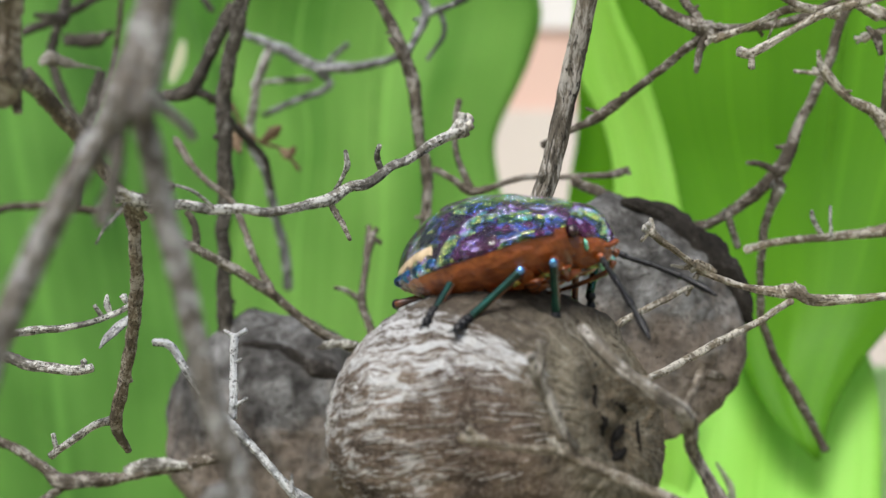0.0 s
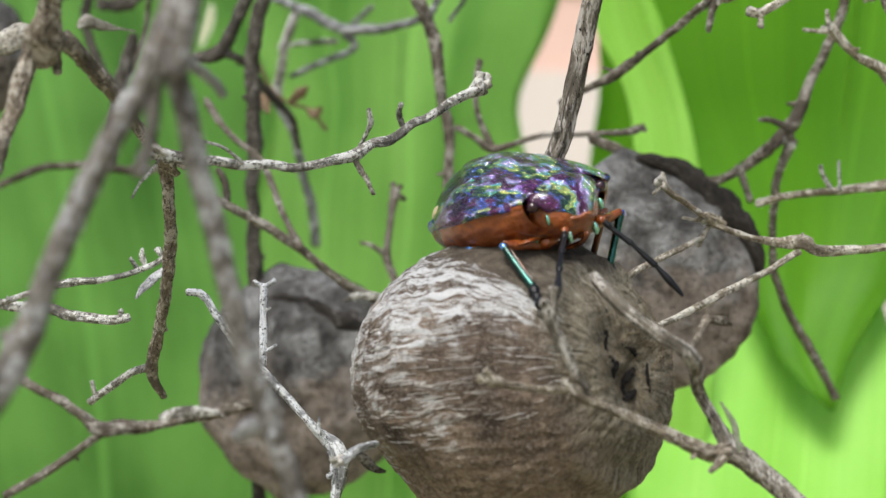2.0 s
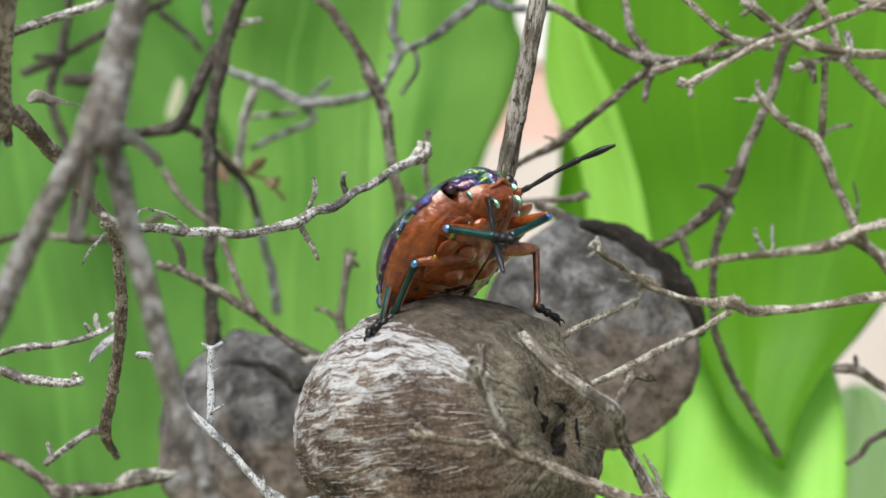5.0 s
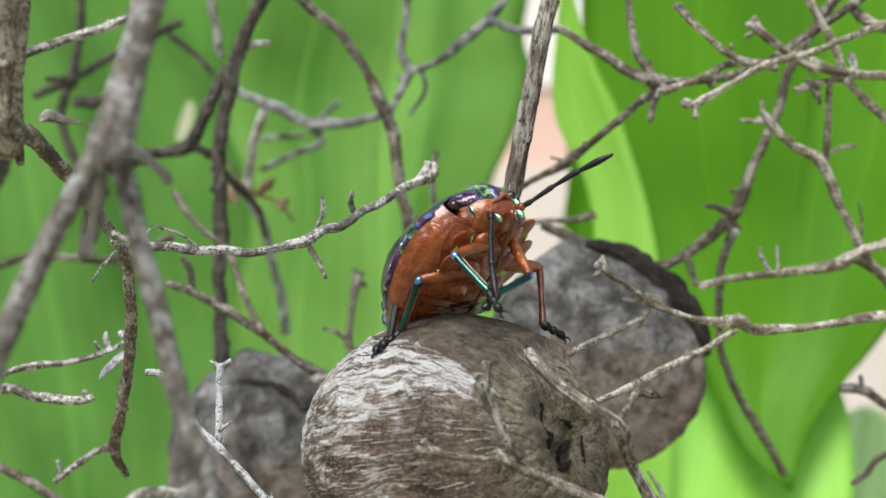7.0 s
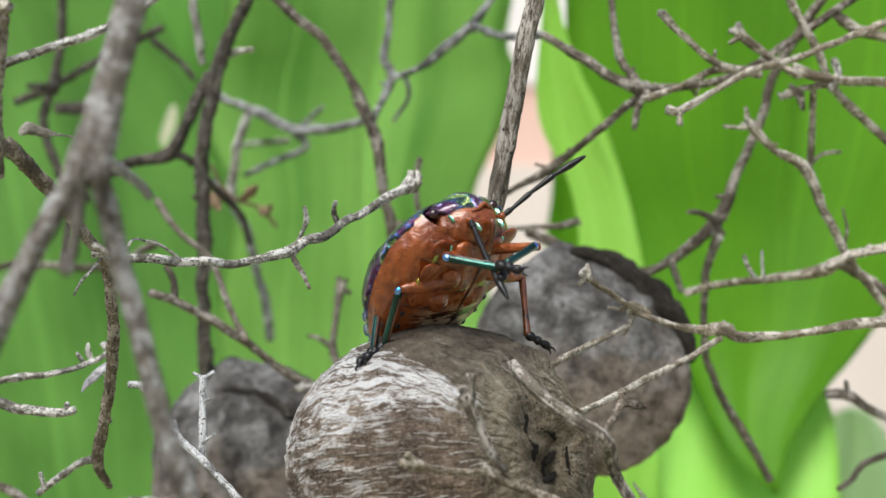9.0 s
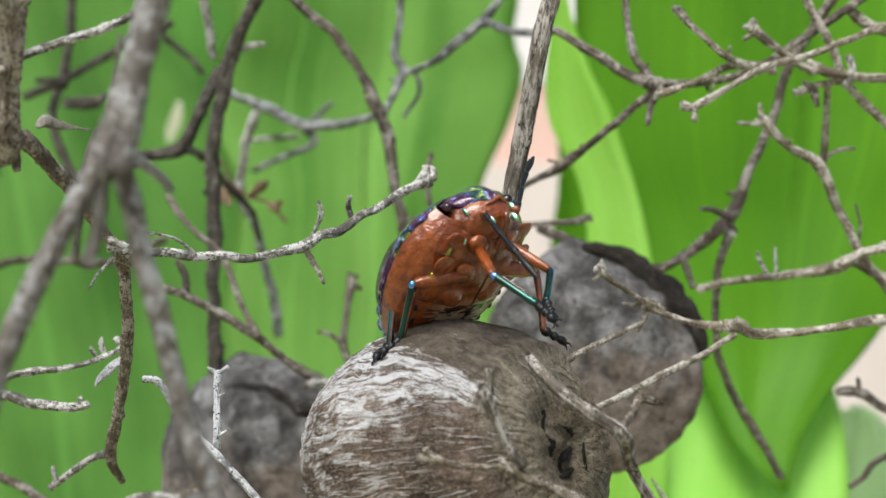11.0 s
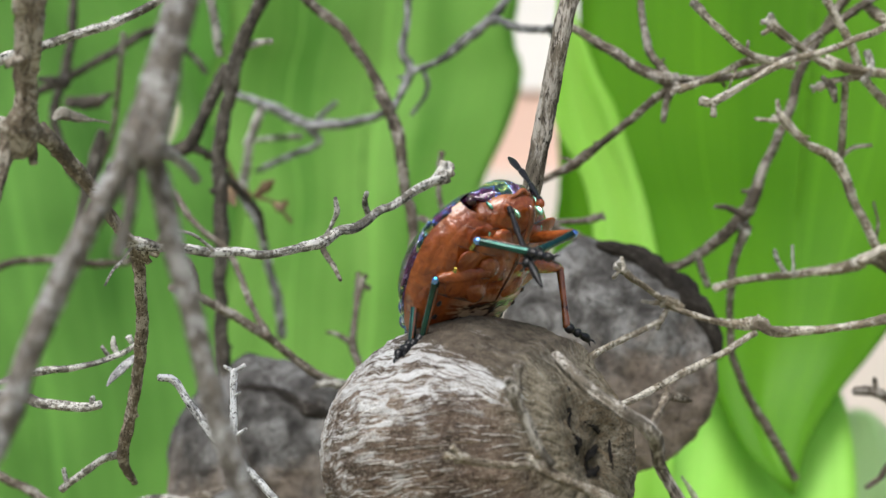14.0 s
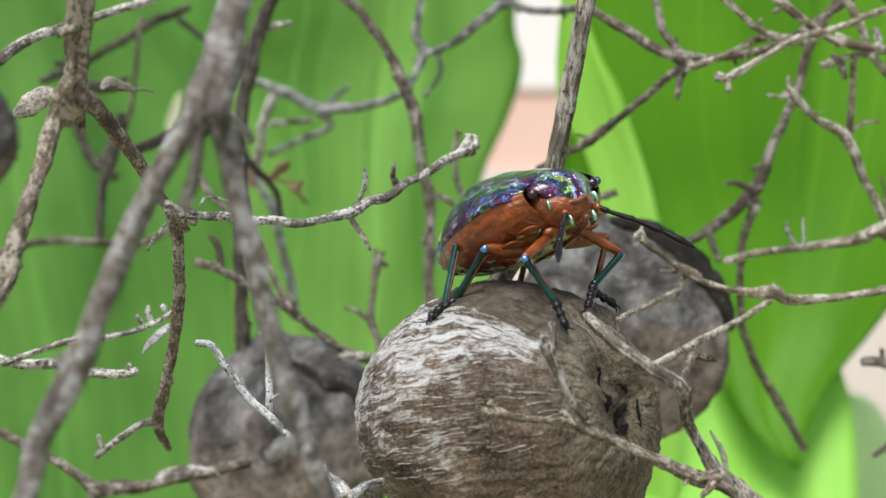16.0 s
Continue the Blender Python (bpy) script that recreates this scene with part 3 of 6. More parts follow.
def frayed(root, name, mat, radii, shape, count, heart, spread, along, length, width, lift, rng, label, fan=False):
    """Loose fibres lying on a husk round the direction heart, running across the axis along."""
    verts, faces, uvs = [], [], []
    for _ in range(count):
        d = (Vector(heart) + Vector([rng.gauss(0, spread) for _ in range(3)])).normalized()
        if d.z > 0.66:
            continue
        way = Vector(along).cross(d).normalized()
        if fan:
            way = (SCAR - d * SCAR.dot(d)).normalized()
        n = rng.randint(4, 8)
        size = rng.uniform(*length) / n / radii[0]
        rows = []
        for k in range(n + 1):
            curl = lift + (0.12 * rng.random() if k in (0, n) else 0.0)
            wide = rng.uniform(*width) * (0.3 if k in (0, n) else 1.0)
            rows.append((*on_husk(d, radii, shape, curl), wide))
            turn = way + Vector(along) * (0.35 * noise.noise(d * 6) + rng.uniform(-0.12, 0.12))
            d = (d + turn.normalized() * size).normalized()
        v, f, u = tube(rows, 0.25, 5, 0.25, rng.random() * 9, 0.6)
        o = len(verts)
        verts += v
        uvs += u
        faces += [tuple(i + o for i in q) for q in f]
    return tagged(part(name, verts, faces, mat, root, label, uvs=uvs), kind="stuff")


def towards(d, x, y, z, sharp):
    return math.exp(-sharp * (1 - d.dot(Vector((x, y, z)).normalized())))


def main_shape(d):
    k = 1.0
    k += 0.06 * towards(d, -0.85, -0.3, 0.25, 5)
    k -= 0.15 * towards(d, -0.75, -0.35, -0.62, 16)
    k += 0.02 * towards(d, -0.4, -0.3, -0.85, 6)
    # rolled shoulder toward the stalk side, seam ridge, sunken scar
    k -= 0.05 * towards(d, 0.45, -0.55, 0.75, 14)
    lat = d.dot(Vector((0.82, -0.5, 0.18)).normalized())
    k += 0.03 * math.exp(-((lat - 0.66) / 0.05) ** 2) - 0.02 * math.exp(-((lat - 0.78) / 0.06) ** 2)
    k -= 0.1 * towards(d, 0.57, -0.72, 0.4, 90)
    k += 0.05 * towards(d, 0.74, -0.52, 0.46, 50)
    k += 0.035 * towards(d, 0.4, -0.72, 0.56, 60)
    k -= 0.07 * towards(d, 0.6, -0.78, 0.16, 130)
    k -= 0.1 * towards(d, 0.75, -0.62, 0.22, 90)
    k -= 0.09 * towards(d, 0.71, -0.7, 0.04, 110)
    k += 0.035 * towards(d, 0.66, -0.72, 0.22, 220)
    k += 0.022 * noise.noise(d * 2.2) + 0.014 * noise.noise(Vector((d.x * 4, d.y * 9, d.z * 15)))
    w = d + Vector((noise.noise(d * 3), noise.noise(d * 3 + Vector((9, 0, 0))), noise.noise(d * 3 + Vector((0, 9, 0))))) * 0.14
    z = w.dot(SCAR)
    p = w - SCAR * z
    p.normalize()
    k += 0.007 * noise.noise(p * 11 + SCAR * z * 3)
    k += 0.008 * (1 - abs(noise.noise(p * 16 + SCAR * z * 5))) ** 4 * min(1.0, max(0.15, 0.6 + d.z - 0.4 * d.x))
    k += 0.007 * noise.noise(d * 30) + 0.004 * noise.noise(d * 70)
    return k


def back_shape(d):
    k = 1.0 + 0.06 * noise.noise(d * 2.5) + 0.02 * noise.noise(d * 7) + 0.01 * noise.noise(d * 16)
    k += 0.05 * math.exp(-((d.x + 0.2) / 0.1) ** 2)
    return k


def wing_shape(d):
    k = back_shape(d) - 0.16 * towards(d, 0.75, -0.2, 0.65, 6) + 0.05 * towards(d, 0.6, -0.3, -0.7, 6)
    k += 0.06 * math.exp(-((d.x * 0.7 - d.z * 0.7 - 0.05) / 0.09) ** 2)
    return k


rng = random.Random(5)
MAIN_R = (8.3, 8.0, 7.9)
pod = capsule("seed_capsule", "grey-brown dry seed capsule with frayed pale fibres", husk_main, (1.5, -0.5, -10.4), MAIN_R, main_shape, 520, 330)
frayed(pod, "frayed_fibre", fibre_pale, MAIN_R, main_shape, 120, (-0.5, -0.8, 0.15), 0.34, (-0.28, 0.25, 1), (0.4, 1.7), (0.015, 0.05), 0.0, rng, "pale frayed fibres on the weathered flank", True)
frayed(pod, "frayed_fibre", fibre_brown, MAIN_R, main_shape, 50, (0.1, -0.95, 0.05), 0.3, (-0.28, 0.25, 1), (0.4, 1.2), (0.01, 0.025), 0.0, rng, "brown husk fibres", True)
frayed(pod, "seam_fibre", fibre_brown, MAIN_R, main_shape, 260, (0.8, -0.5, 0.28), 0.2, (0.8, -0.5, 0.2), (0.8, 2.2), (0.008, 0.022), 0.0, rng, "tangled tan fibres round the scar")



def crack(root, radii, shape, dirs, widths):
    rows = [(*on_husk(Vector(d).normalized(), radii, shape, -0.05), 0.95 * w) for d, w in zip(dirs, widths)]
    v, f, u = tube(rows, 0.08, 8, 0.8, dirs[0][0] * 7, 1.0)
    part("crack", v, f, scar_black, root, "black crack in the sunken scar", uvs=u)


crack(pod, MAIN_R, main_shape, [(0.53, -0.63, 0.57), (0.57, -0.68, 0.45), (0.56, -0.77, 0.32), (0.585, -0.785, 0.22), (0.62, -0.78, 0.13)], [0.06, 0.14, 0.13, 0.2, 0.07])
crack(pod, MAIN_R, main_shape, [(0.66, -0.66, 0.38), (0.72, -0.62, 0.33), (0.78, -0.57, 0.27)], [0.08, 0.22, 0.1])
crack(pod, MAIN_R, main_shape, [(0.79, -0.58, 0.2), (0.76, -0.64, 0.15), (0.71, -0.7, 0.08), (0.7, -0.72, 0.01)], [0.1, 0.26, 0.2, 0.1])
crack(pod, MAIN_R, main_shape, [(0.78, -0.62, 0.05), (0.74, -0.67, 0.01), (0.68, -0.73, -0.02)], [0.1, 0.24, 0.08])
crack(pod, MAIN_R, main_shape, [(0.83, -0.5, 0.24), (0.82, -0.54, 0.1), (0.82, -0.56, 0.0)], [0.05, 0.1, 0.05])
wing = capsule("seed_capsule", "blurred grey-brown dry seed capsule behind the twigs", husk_back, (11.8, 30, -6.3), (8.0, 3, 8.4), wing_shape, 140, 100)
rim = [(-0.1, -0.4, 0.9), (0.2, -0.3, 0.9), (0.5, -0.25, 0.8), (0.75, -0.22, 0.6), (0.95, -0.2, 0.25), (0.98, -0.2, 0.0)]
v, f, u = tube([(*on_husk(Vector(d).normalized(), (8.0, 3, 8.4), wing_shape, 0.35), r) for d, r in zip(rim, (0.3, 0.7, 1.0, 1.05, 0.7, 0.3))], 0.3, 14, 0.25, 3.3, 0.8)
part("husk_rim", v, f, rim_dark, wing, "dark rolled husk edge", uvs=u)
low = capsule("seed_capsule", "blurred dark dry seed capsule on an upright stem", husk_back, (-13.6, 40, -15.6), (8.2, 4.5, 8.8), back_shape, 140, 100)
v, f, u = tube([(*on_husk(Vector(d).normalized(), (8.2, 4.5, 8.8), back_shape, -0.25), r) for d, r in (((-0.3, -0.6, 0.75), 0.3), ((0.0, -0.7, 0.8), 0.45), ((0.3, -0.75, 0.7), 0.6), ((0.6, -0.7, 0.5), 0.5), ((0.8, -0.6, 0.2), 0.3))], 0.3, 14, 0.4, 5.1, 0.6)
part("husk_rim", v, f, rim_dark, low, "dark rolled husk edge", uvs=u)
# capsule shape stands in for a blurred clump of brown withered matter
old = capsule("seed_capsule", "blurred brown withered seed capsule beside the branch", husk_back, (-44.3, 60, 10.9), (4.4, 3.0, 5.4), back_shape, 80, 60)
frayed(old, "frayed_fibre", bark_dark, (4.4, 3.0, 5.4), back_shape, 30, (0.3, -0.7, 0.2), 0.5, (0, 0, 1), (1.0, 3.0), (0.1, 0.3), 0.0, rng, "dark torn husk strips")

# ---- dry twigs ----
dry_twig("weathered grooved dry stem rising behind the capsule", [
    ("stem", bark_stem, [(-1.2, 6.6, -6, 0.7), (1.2, 6.4, -2.6, 0.68), (3.7, 6.2, 1.4, 0.63), (4.75, 6.0, 4.8, 0.6), (5.7, 5.0, 9.9, 0.58), (6.6, 4.0, 14.7, 0.57), (7.3, 4.0, 17.7, 0.57), (9.6, 2.0, 31.6, 0.6), (10.8, 0.0, 53.2, 0.63)]),
], 0.07, 0.34)
dry_twig("grey lichen-flecked dry twig with a flared broken tip", [
    ("stem", bark_grey, [(-16.8, -2.0, 1.6, 0.38), (-15.6, -1.2, 1.3, 0.25), (-14.5, -0.5, 1.3, 0.25), (-13.3, 0.4, 1.1, 0.26), (-11.7, 1.4, 1.1, 0.26), (-10.5, 2.2, 0.9, 0.26), (-9.0, 3.1, 1.2, 0.26), (-7.4, 4.1, 1.7, 0.36), (-6.4, 4.7, 2.3, 0.27), (-5.4, 5.4, 2.6, 0.27), (-4.2, 6.2, 3.5, 0.27), (-3.2, 6.8, 3.9, 0.27), (-1.7, 7.8, 5.0, 0.28), (-0.9, 8.4, 5.4, 0.31), (-0.45, 8.7, 5.65, 0.45), (-0.3, 8.8, 5.8, 0.56)]),
    ("bud", bark_grey, [(-4.9, 9.0, 3.4, 0.15), (-5.1, 8.5, 4.1, 0.16), (-4.9, 8.0, 4.7, 0.13)]),
    ("bud", bark_grey, [(-7.4, 9.0, 2.2, 0.15), (-6.9, 8.6, 3.1, 0.14), (-6.7, 8.3, 3.6, 0.20), (-6.8, 8.0, 4.4, 0.13)]),
    ("bud", bark_brown, [(-7.6, 9.0, 1.4, 0.20), (-7.1, 8.1, 0.6, 0.17), (-6.4, 7.0, -0.5, 0.13)]),
    ("bud", bark_grey, [(-0.9, 9.0, 5.5, 0.18), (-0.5, 9.0, 6.3, 0.1)]),
    ("bark_strip", bark_grey, [(-12.9, -1.0, 1.2, 0.12), (-13.7, -1.7, 1.9, 0.09), (-14.5, -2.3, 2.2, 0.08), (-15.1, -2.7, 2.3, 0.08), (-15.4, -3.0, 1.8, 0.07)]),
])
dry_twig("brown dry branch with a flared fork and knobbly side shoots", [
    ("stem", bark_stalk, [(-19.6, -14.0, 12.8, 0.79), (-20.3, -11.8, 8.8, 0.59), (-20.6, -11.1, 7.5, 0.73), (-20.8, -10.6, 6.8, 0.94), (-21.0, -10.3, 6.1, 0.66), (-21.2, -10.0, 5.6, 0.37)]),
    ("branch", bark_stalk, [(-21.4, -10.0, 6.7, 0.50), (-21.7, -10.4, 5.4, 0.44), (-22.4, -11.4, 2.6, 0.44), (-23.1, -12.4, -0.1, 0.45), (-23.6, -13.2, -2.3, 0.51), (-24.5, -14.0, -4.1, 0.43), (-27.0, -16.0, -8.7, 0.41)]),
    ("branch", bark_stalk, [(-20.3, -9.0, 7.0, 0.51), (-19.5, -6.8, 5.7, 0.43), (-18.6, -4.2, 4.1, 0.39), (-17.6, -1.4, 2.1, 0.35), (-16.9, 0.0, 1.2, 0.53)]),
    ("stub", bark_stalk, [(-20.8, -9.0, 6.5, 0.35), (-20.6, -9.0, 5.3, 0.19)]),
    ("branch", bark_stalk, [(-17.3, 0.0, 1.6, 0.35), (-17.2, 1.7, -0.7, 0.35), (-17.5, 3.7, -3.4, 0.35), (-17.9, 5.1, -5.4, 0.36), (-18.7, 7.0, -8.2, 0.36), (-19.5, 8.8, -11.0, 0.33), (-19.0, 10.0, -12.7, 0.20)]),
    ("branch", bark_grey, [(-19.7, 10.0, -10.9, 0.28), (-21.0, 10.3, -11.3, 0.26), (-22.5, 10.7, -12.3, 0.24), (-23.7, 11.0, -13.2, 0.25)]),
    ("bud", bark_grey, [(-23.3, 11.0, -12.8, 0.17), (-23.5, 11.0, -11.9, 0.15)]),
    ("branch", bark_grey, [(-18.6, 9.0, -4.2, 0.16), (-19.7, 9.0, -4.9, 0.17), (-22.1, 9.0, -5.6, 0.18), (-24.2, 9.0, -5.8, 0.25), (-25.9, 9.0, -6.2, 0.19), (-29.0, 9.0, -7.3, 0.20)]),
    ("bract", bark_grey, [(-19.9, 9.0, -4.9, 0.13), (-20.1, 9.0, -4.3, 0.21), (-20.1, 9.0, -3.8, 0.10)]),
    ("bract", bark_grey, [(-20.4, 9.0, -5.0, 0.16), (-20.8, 9.0, -4.4, 0.12)]),
    ("bud", bark_grey, [(-19.0, 9.0, -4.2, 0.13), (-19.2, 9.0, -3.8, 0.20)]),
    ("bract", bract_pale, [(-18.8, 9.0, -5.0, 0.16), (-19.4, 8.6, -5.6, 0.30), (-19.9, 8.3, -6.1, 0.23), (-20.3, 8.0, -6.7, 0.07)]),
    ("bract", bark_grey, [(-17.2, -1.0, 1.4, 0.09), (-17.7, -1.9, 0.5, 0.08), (-18.0, -2.3, 0.1, 0.07), (-18.3, -3.0, -0.7, 0.06)]),
])
dry_twig("pale grey dry twig stub with a rounded end", [
    ("stem", bark_grey, [(-32.4, 12.0, -6.5, 0.30), (-28.4, 10.3, -7.4, 0.34), (-26.0, 9.4, -7.3, 0.36), (-24.4, 8.7, -7.7, 0.32), (-22.5, 7.9, -7.9, 0.30), (-21.0, 7.2, -7.8, 0.29), (-20.5, 7.0, -7.7, 0.26)]),
    ("bud", bark_grey, [(-21.5, 9.0, -7.9, 0.16), (-20.9, 7.0, -7.3, 0.16)]),
])
dry_twig("whitish forked dry twig with two-pronged tip", [
    ("stem", bark_white, [(-16.3, 2.0, -5.8, 0.21), (-15.4, 1.9, -6.0, 0.22), (-14.5, 1.7, -7.3, 0.22), (-13.4, 1.5, -8.8, 0.22), (-12.2, 1.3, -9.9, 0.23), (-10.8, 1.0, -11.4, 0.23), (-9.3, 0.8, -13.0, 0.23), (-7.9, 0.5, -14.5, 0.51), (-8.1, 0.1, -17.4, 0.24), (-8.4, -0.7, -24.1, 0.26), (-8.3, -6.0, -62.1, 0.33)]),
    ("branch", bark_white, [(-12.2, 2.0, -9.8, 0.23), (-12.2, 2.4, -8.2, 0.22), (-12.2, 2.7, -6.9, 0.21), (-12.2, 3.0, -5.5, 0.23)]),
    ("bud", bark_white, [(-12.3, 3.0, -5.6, 0.14), (-12.8, 3.0, -5.3, 0.12)]),
    ("bud", bark_white, [(-12.2, 3.0, -5.6, 0.14), (-11.6, 3.0, -5.2, 0.12)]),
    ("bud", bark_white, [(-12.2, 2.0, -9.2, 0.12), (-11.4, 2.0, -8.7, 0.08)]),
    ("bud", bark_white, [(-13.4, 2.0, -8.8, 0.12), (-13.7, 2.0, -7.9, 0.08)]),
    ("bud", bark_white, [(-8.9, 0.0, -13.3, 0.13), (-8.9, 0.0, -12.3, 0.06)]),
    ("branch", bark_white, [(-7.3, -6.0, -13.6, 0.31), (-6.4, -4.9, -13.2, 0.23), (-5.6, -4.0, -13.1, 0.17)]),
    ("bract", bark_dark, [(-6.7, -4.0, -13.5, 0.20), (-5.8, -3.4, -14.4, 0.26), (-5.2, -3.0, -14.7, 0.07)]),
])
dry_twig("blurred brown-grey dry stem forking close to the lens", [
    ("stem", bark_soft, [(-9.8, -29.0, 13.6, 0.61), (-10.4, -29.0, 10.3, 0.63), (-11.0, -29.0, 7.9, 0.66), (-11.6, -29.0, 6.0, 0.69), (-12.1, -29.0, 4.6, 0.74), (-12.6, -29.0, 3.6, 0.48)]),
    ("stem", bark_soft, [(-9.4, -30.0, 13.4, 0.49), (-10.0, -30.0, 10.2, 0.49), (-10.7, -30.0, 7.6, 0.49), (-11.1, -30.0, 5.3, 0.49), (-11.4, -30.0, 4.0, 0.49)]),
    ("branch", bark_soft, [(-12.2, -29.0, 4.5, 0.50), (-13.4, -29.1, 2.4, 0.49), (-14.7, -29.3, -0.1, 0.49), (-15.8, -29.5, -2.7, 0.49), (-17.1, -29.7, -6.1, 0.64), (-18.4, -29.9, -9.0, 0.48), (-19.0, -30.5, -17.4, 0.46), (-18.9, -33.0, -54.6, 0.40)]),
    ("branch", bark_soft, [(-11.5, -29.0, 4.3, 0.48), (-11.0, -28.5, 1.7, 0.47), (-10.3, -27.9, -1.4, 0.47), (-9.4, -27.2, -5.4, 0.46), (-8.6, -26.7, -8.0, 0.46), (-7.4, -26.0, -11.8, 0.45)]),
    ("stub", bark_soft, [(-12.1, -29.0, 4.1, 0.28), (-12.4, -29.0, 2.1, 0.27), (-12.8, -29.0, 0.5, 0.26)]),
    ("bract", bract_pale, [(-12.3, -23.0, 5.1, 0.31), (-11.4, -21.7, 4.3, 0.24), (-11.0, -21.0, 3.7, 0.20)]),
    ("bract", bract_pale, [(-8.4, -25.0, -8.7, 0.34), (-9.1, -24.6, -8.9, 0.46), (-10.1, -24.0, -9.6, 0.23)]),
])
dry_twig("dark weathered upright dry stem with web-like fork", [
    ("stem", bark_dark, [(-10.8, 36.0, 28.5, 0.58), (-13.6, 36.6, 21.6, 0.57), (-15.6, 37.0, 17.4, 0.57), (-16.5, 37.3, 13.7, 0.57), (-17.3, 37.7, 9.7, 0.57), (-17.3, 38.2, 3.5, 0.57), (-17.4, 38.8, -3.7, 0.56), (-17.1, 39.1, -7.7, 0.62), (-17.0, 39.5, -12.7, 0.56), (-17.2, 40.7, -28.2, 0.55), (-18.1, 44.0, -70.5, 0.53)]),
    ("branch", bark_dark, [(-16.9, 40.0, 16.2, 0.59), (-18.7, 40.0, 12.8, 0.55), (-20.0, 40.0, 10.1, 0.56), (-23.0, 40.0, 9.2, 0.49), (-26.2, 40.0, 8.1, 0.45)]),
    ("branch", bark_dark, [(-17.4, 42.0, -7.7, 0.39), (-15.1, 42.7, -10.2, 0.35), (-12.7, 43.5, -12.7, 0.31), (-11.3, 44.0, -15.0, 0.29)]),
    ("branch", bark_dark, [(-19.6, 40.0, 9.8, 0.35), (-18.2, 41.1, 9.0, 0.33), (-16.6, 43.0, 6.8, 0.30), (-15.1, 44.6, 5.0, 0.28), (-14.6, 46.0, 2.7, 0.25)]),
    ("bud", bark_grey, [(-15.5, 38.0, 17.4, 0.38), (-14.0, 36.8, 17.7, 0.25), (-13.0, 36.0, 17.7, 0.17)]),
    ("branch", bark_grey, [(-17.5, 40.0, 17.1, 0.35), (-17.9, 39.2, 19.7, 0.35), (-18.1, 38.0, 24.0, 0.34)]),
])
dry_twig("thin brown arching dry stem", [
    ("stem", bark_brown, [(-14.9, 34.0, 26.3, 0.37), (-10.6, 34.4, 20.8, 0.38), (-7.6, 34.6, 18.2, 0.39), (-5.4, 34.7, 15.0, 0.39), (-3.7, 35.0, 10.9, 0.47), (-3.0, 35.2, 6.9, 0.41), (-2.4, 35.3, 3.4, 0.41), (-2.4, 35.6, -1.9, 0.42), (-2.7, 36.0, -9.7, 0.44)]),
    ("bud", bark_brown, [(-4.3, 34.0, 12.2, 0.27), (-5.2, 34.0, 13.3, 0.17)]),
])
dry_twig("thin grey-brown dry twig with a knobbly joint", [
    ("stem", bark_brown, [(-19.2, 25.0, -1.0, 0.34), (-17.4, 25.4, -1.6, 0.33), (-15.7, 25.8, -2.6, 0.33), (-14.3, 26.1, -3.4, 0.37), (-11.9, 26.6, -5.1, 0.31), (-9.6, 27.2, -7.0, 0.30), (-7.5, 27.6, -8.0, 0.38), (-5.5, 28.0, -8.7, 0.28)]),
    ("branch", bark_brown, [(-20.4, 36.0, 5.8, 0.30), (-18.6, 34.0, 3.6, 0.24), (-16.0, 31.7, 1.6, 0.24), (-14.6, 29.4, -0.9, 0.25), (-13.5, 27.6, -3.0, 0.25), (-12.4, 26.0, -4.6, 0.25)]),
    ("stub", bark_brown, [(-17.5, 26.0, -1.6, 0.31), (-17.7, 26.0, -0.1, 0.28), (-18.2, 26.0, 0.9, 0.25)]),
    ("bract", bark_grey, [(-6.9, 27.0, -7.9, 0.22), (-8.3, 27.0, -7.8, 0.31), (-9.6, 27.0, -8.2, 0.09)]),
    ("bud", bark_brown, [(-20.1, 36.0, 5.5, 0.20), (-20.7, 36.0, 6.2, 0.14)]),
])
dry_twig("short blurred grey dry twiglet behind the pod", [
    ("stem", bark_brown, [(-6.5, 38.0, -0.7, 0.41), (-6.8, 37.1, -3.1, 0.25), (-7.0, 36.1, -5.4, 0.34), (-6.3, 35.3, -7.5, 0.28), (-5.4, 34.0, -10.5, 0.30)]),
    ("bud", bark_brown, [(-6.6, 38.0, -0.8, 0.24), (-5.7, 38.0, -1.3, 0.17)]),
    ("branch", bark_brown, [(-7.1, 38.0, -5.5, 0.24), (-8.3, 38.0, -4.8, 0.20), (-9.1, 38.0, -4.6, 0.17)]),
])
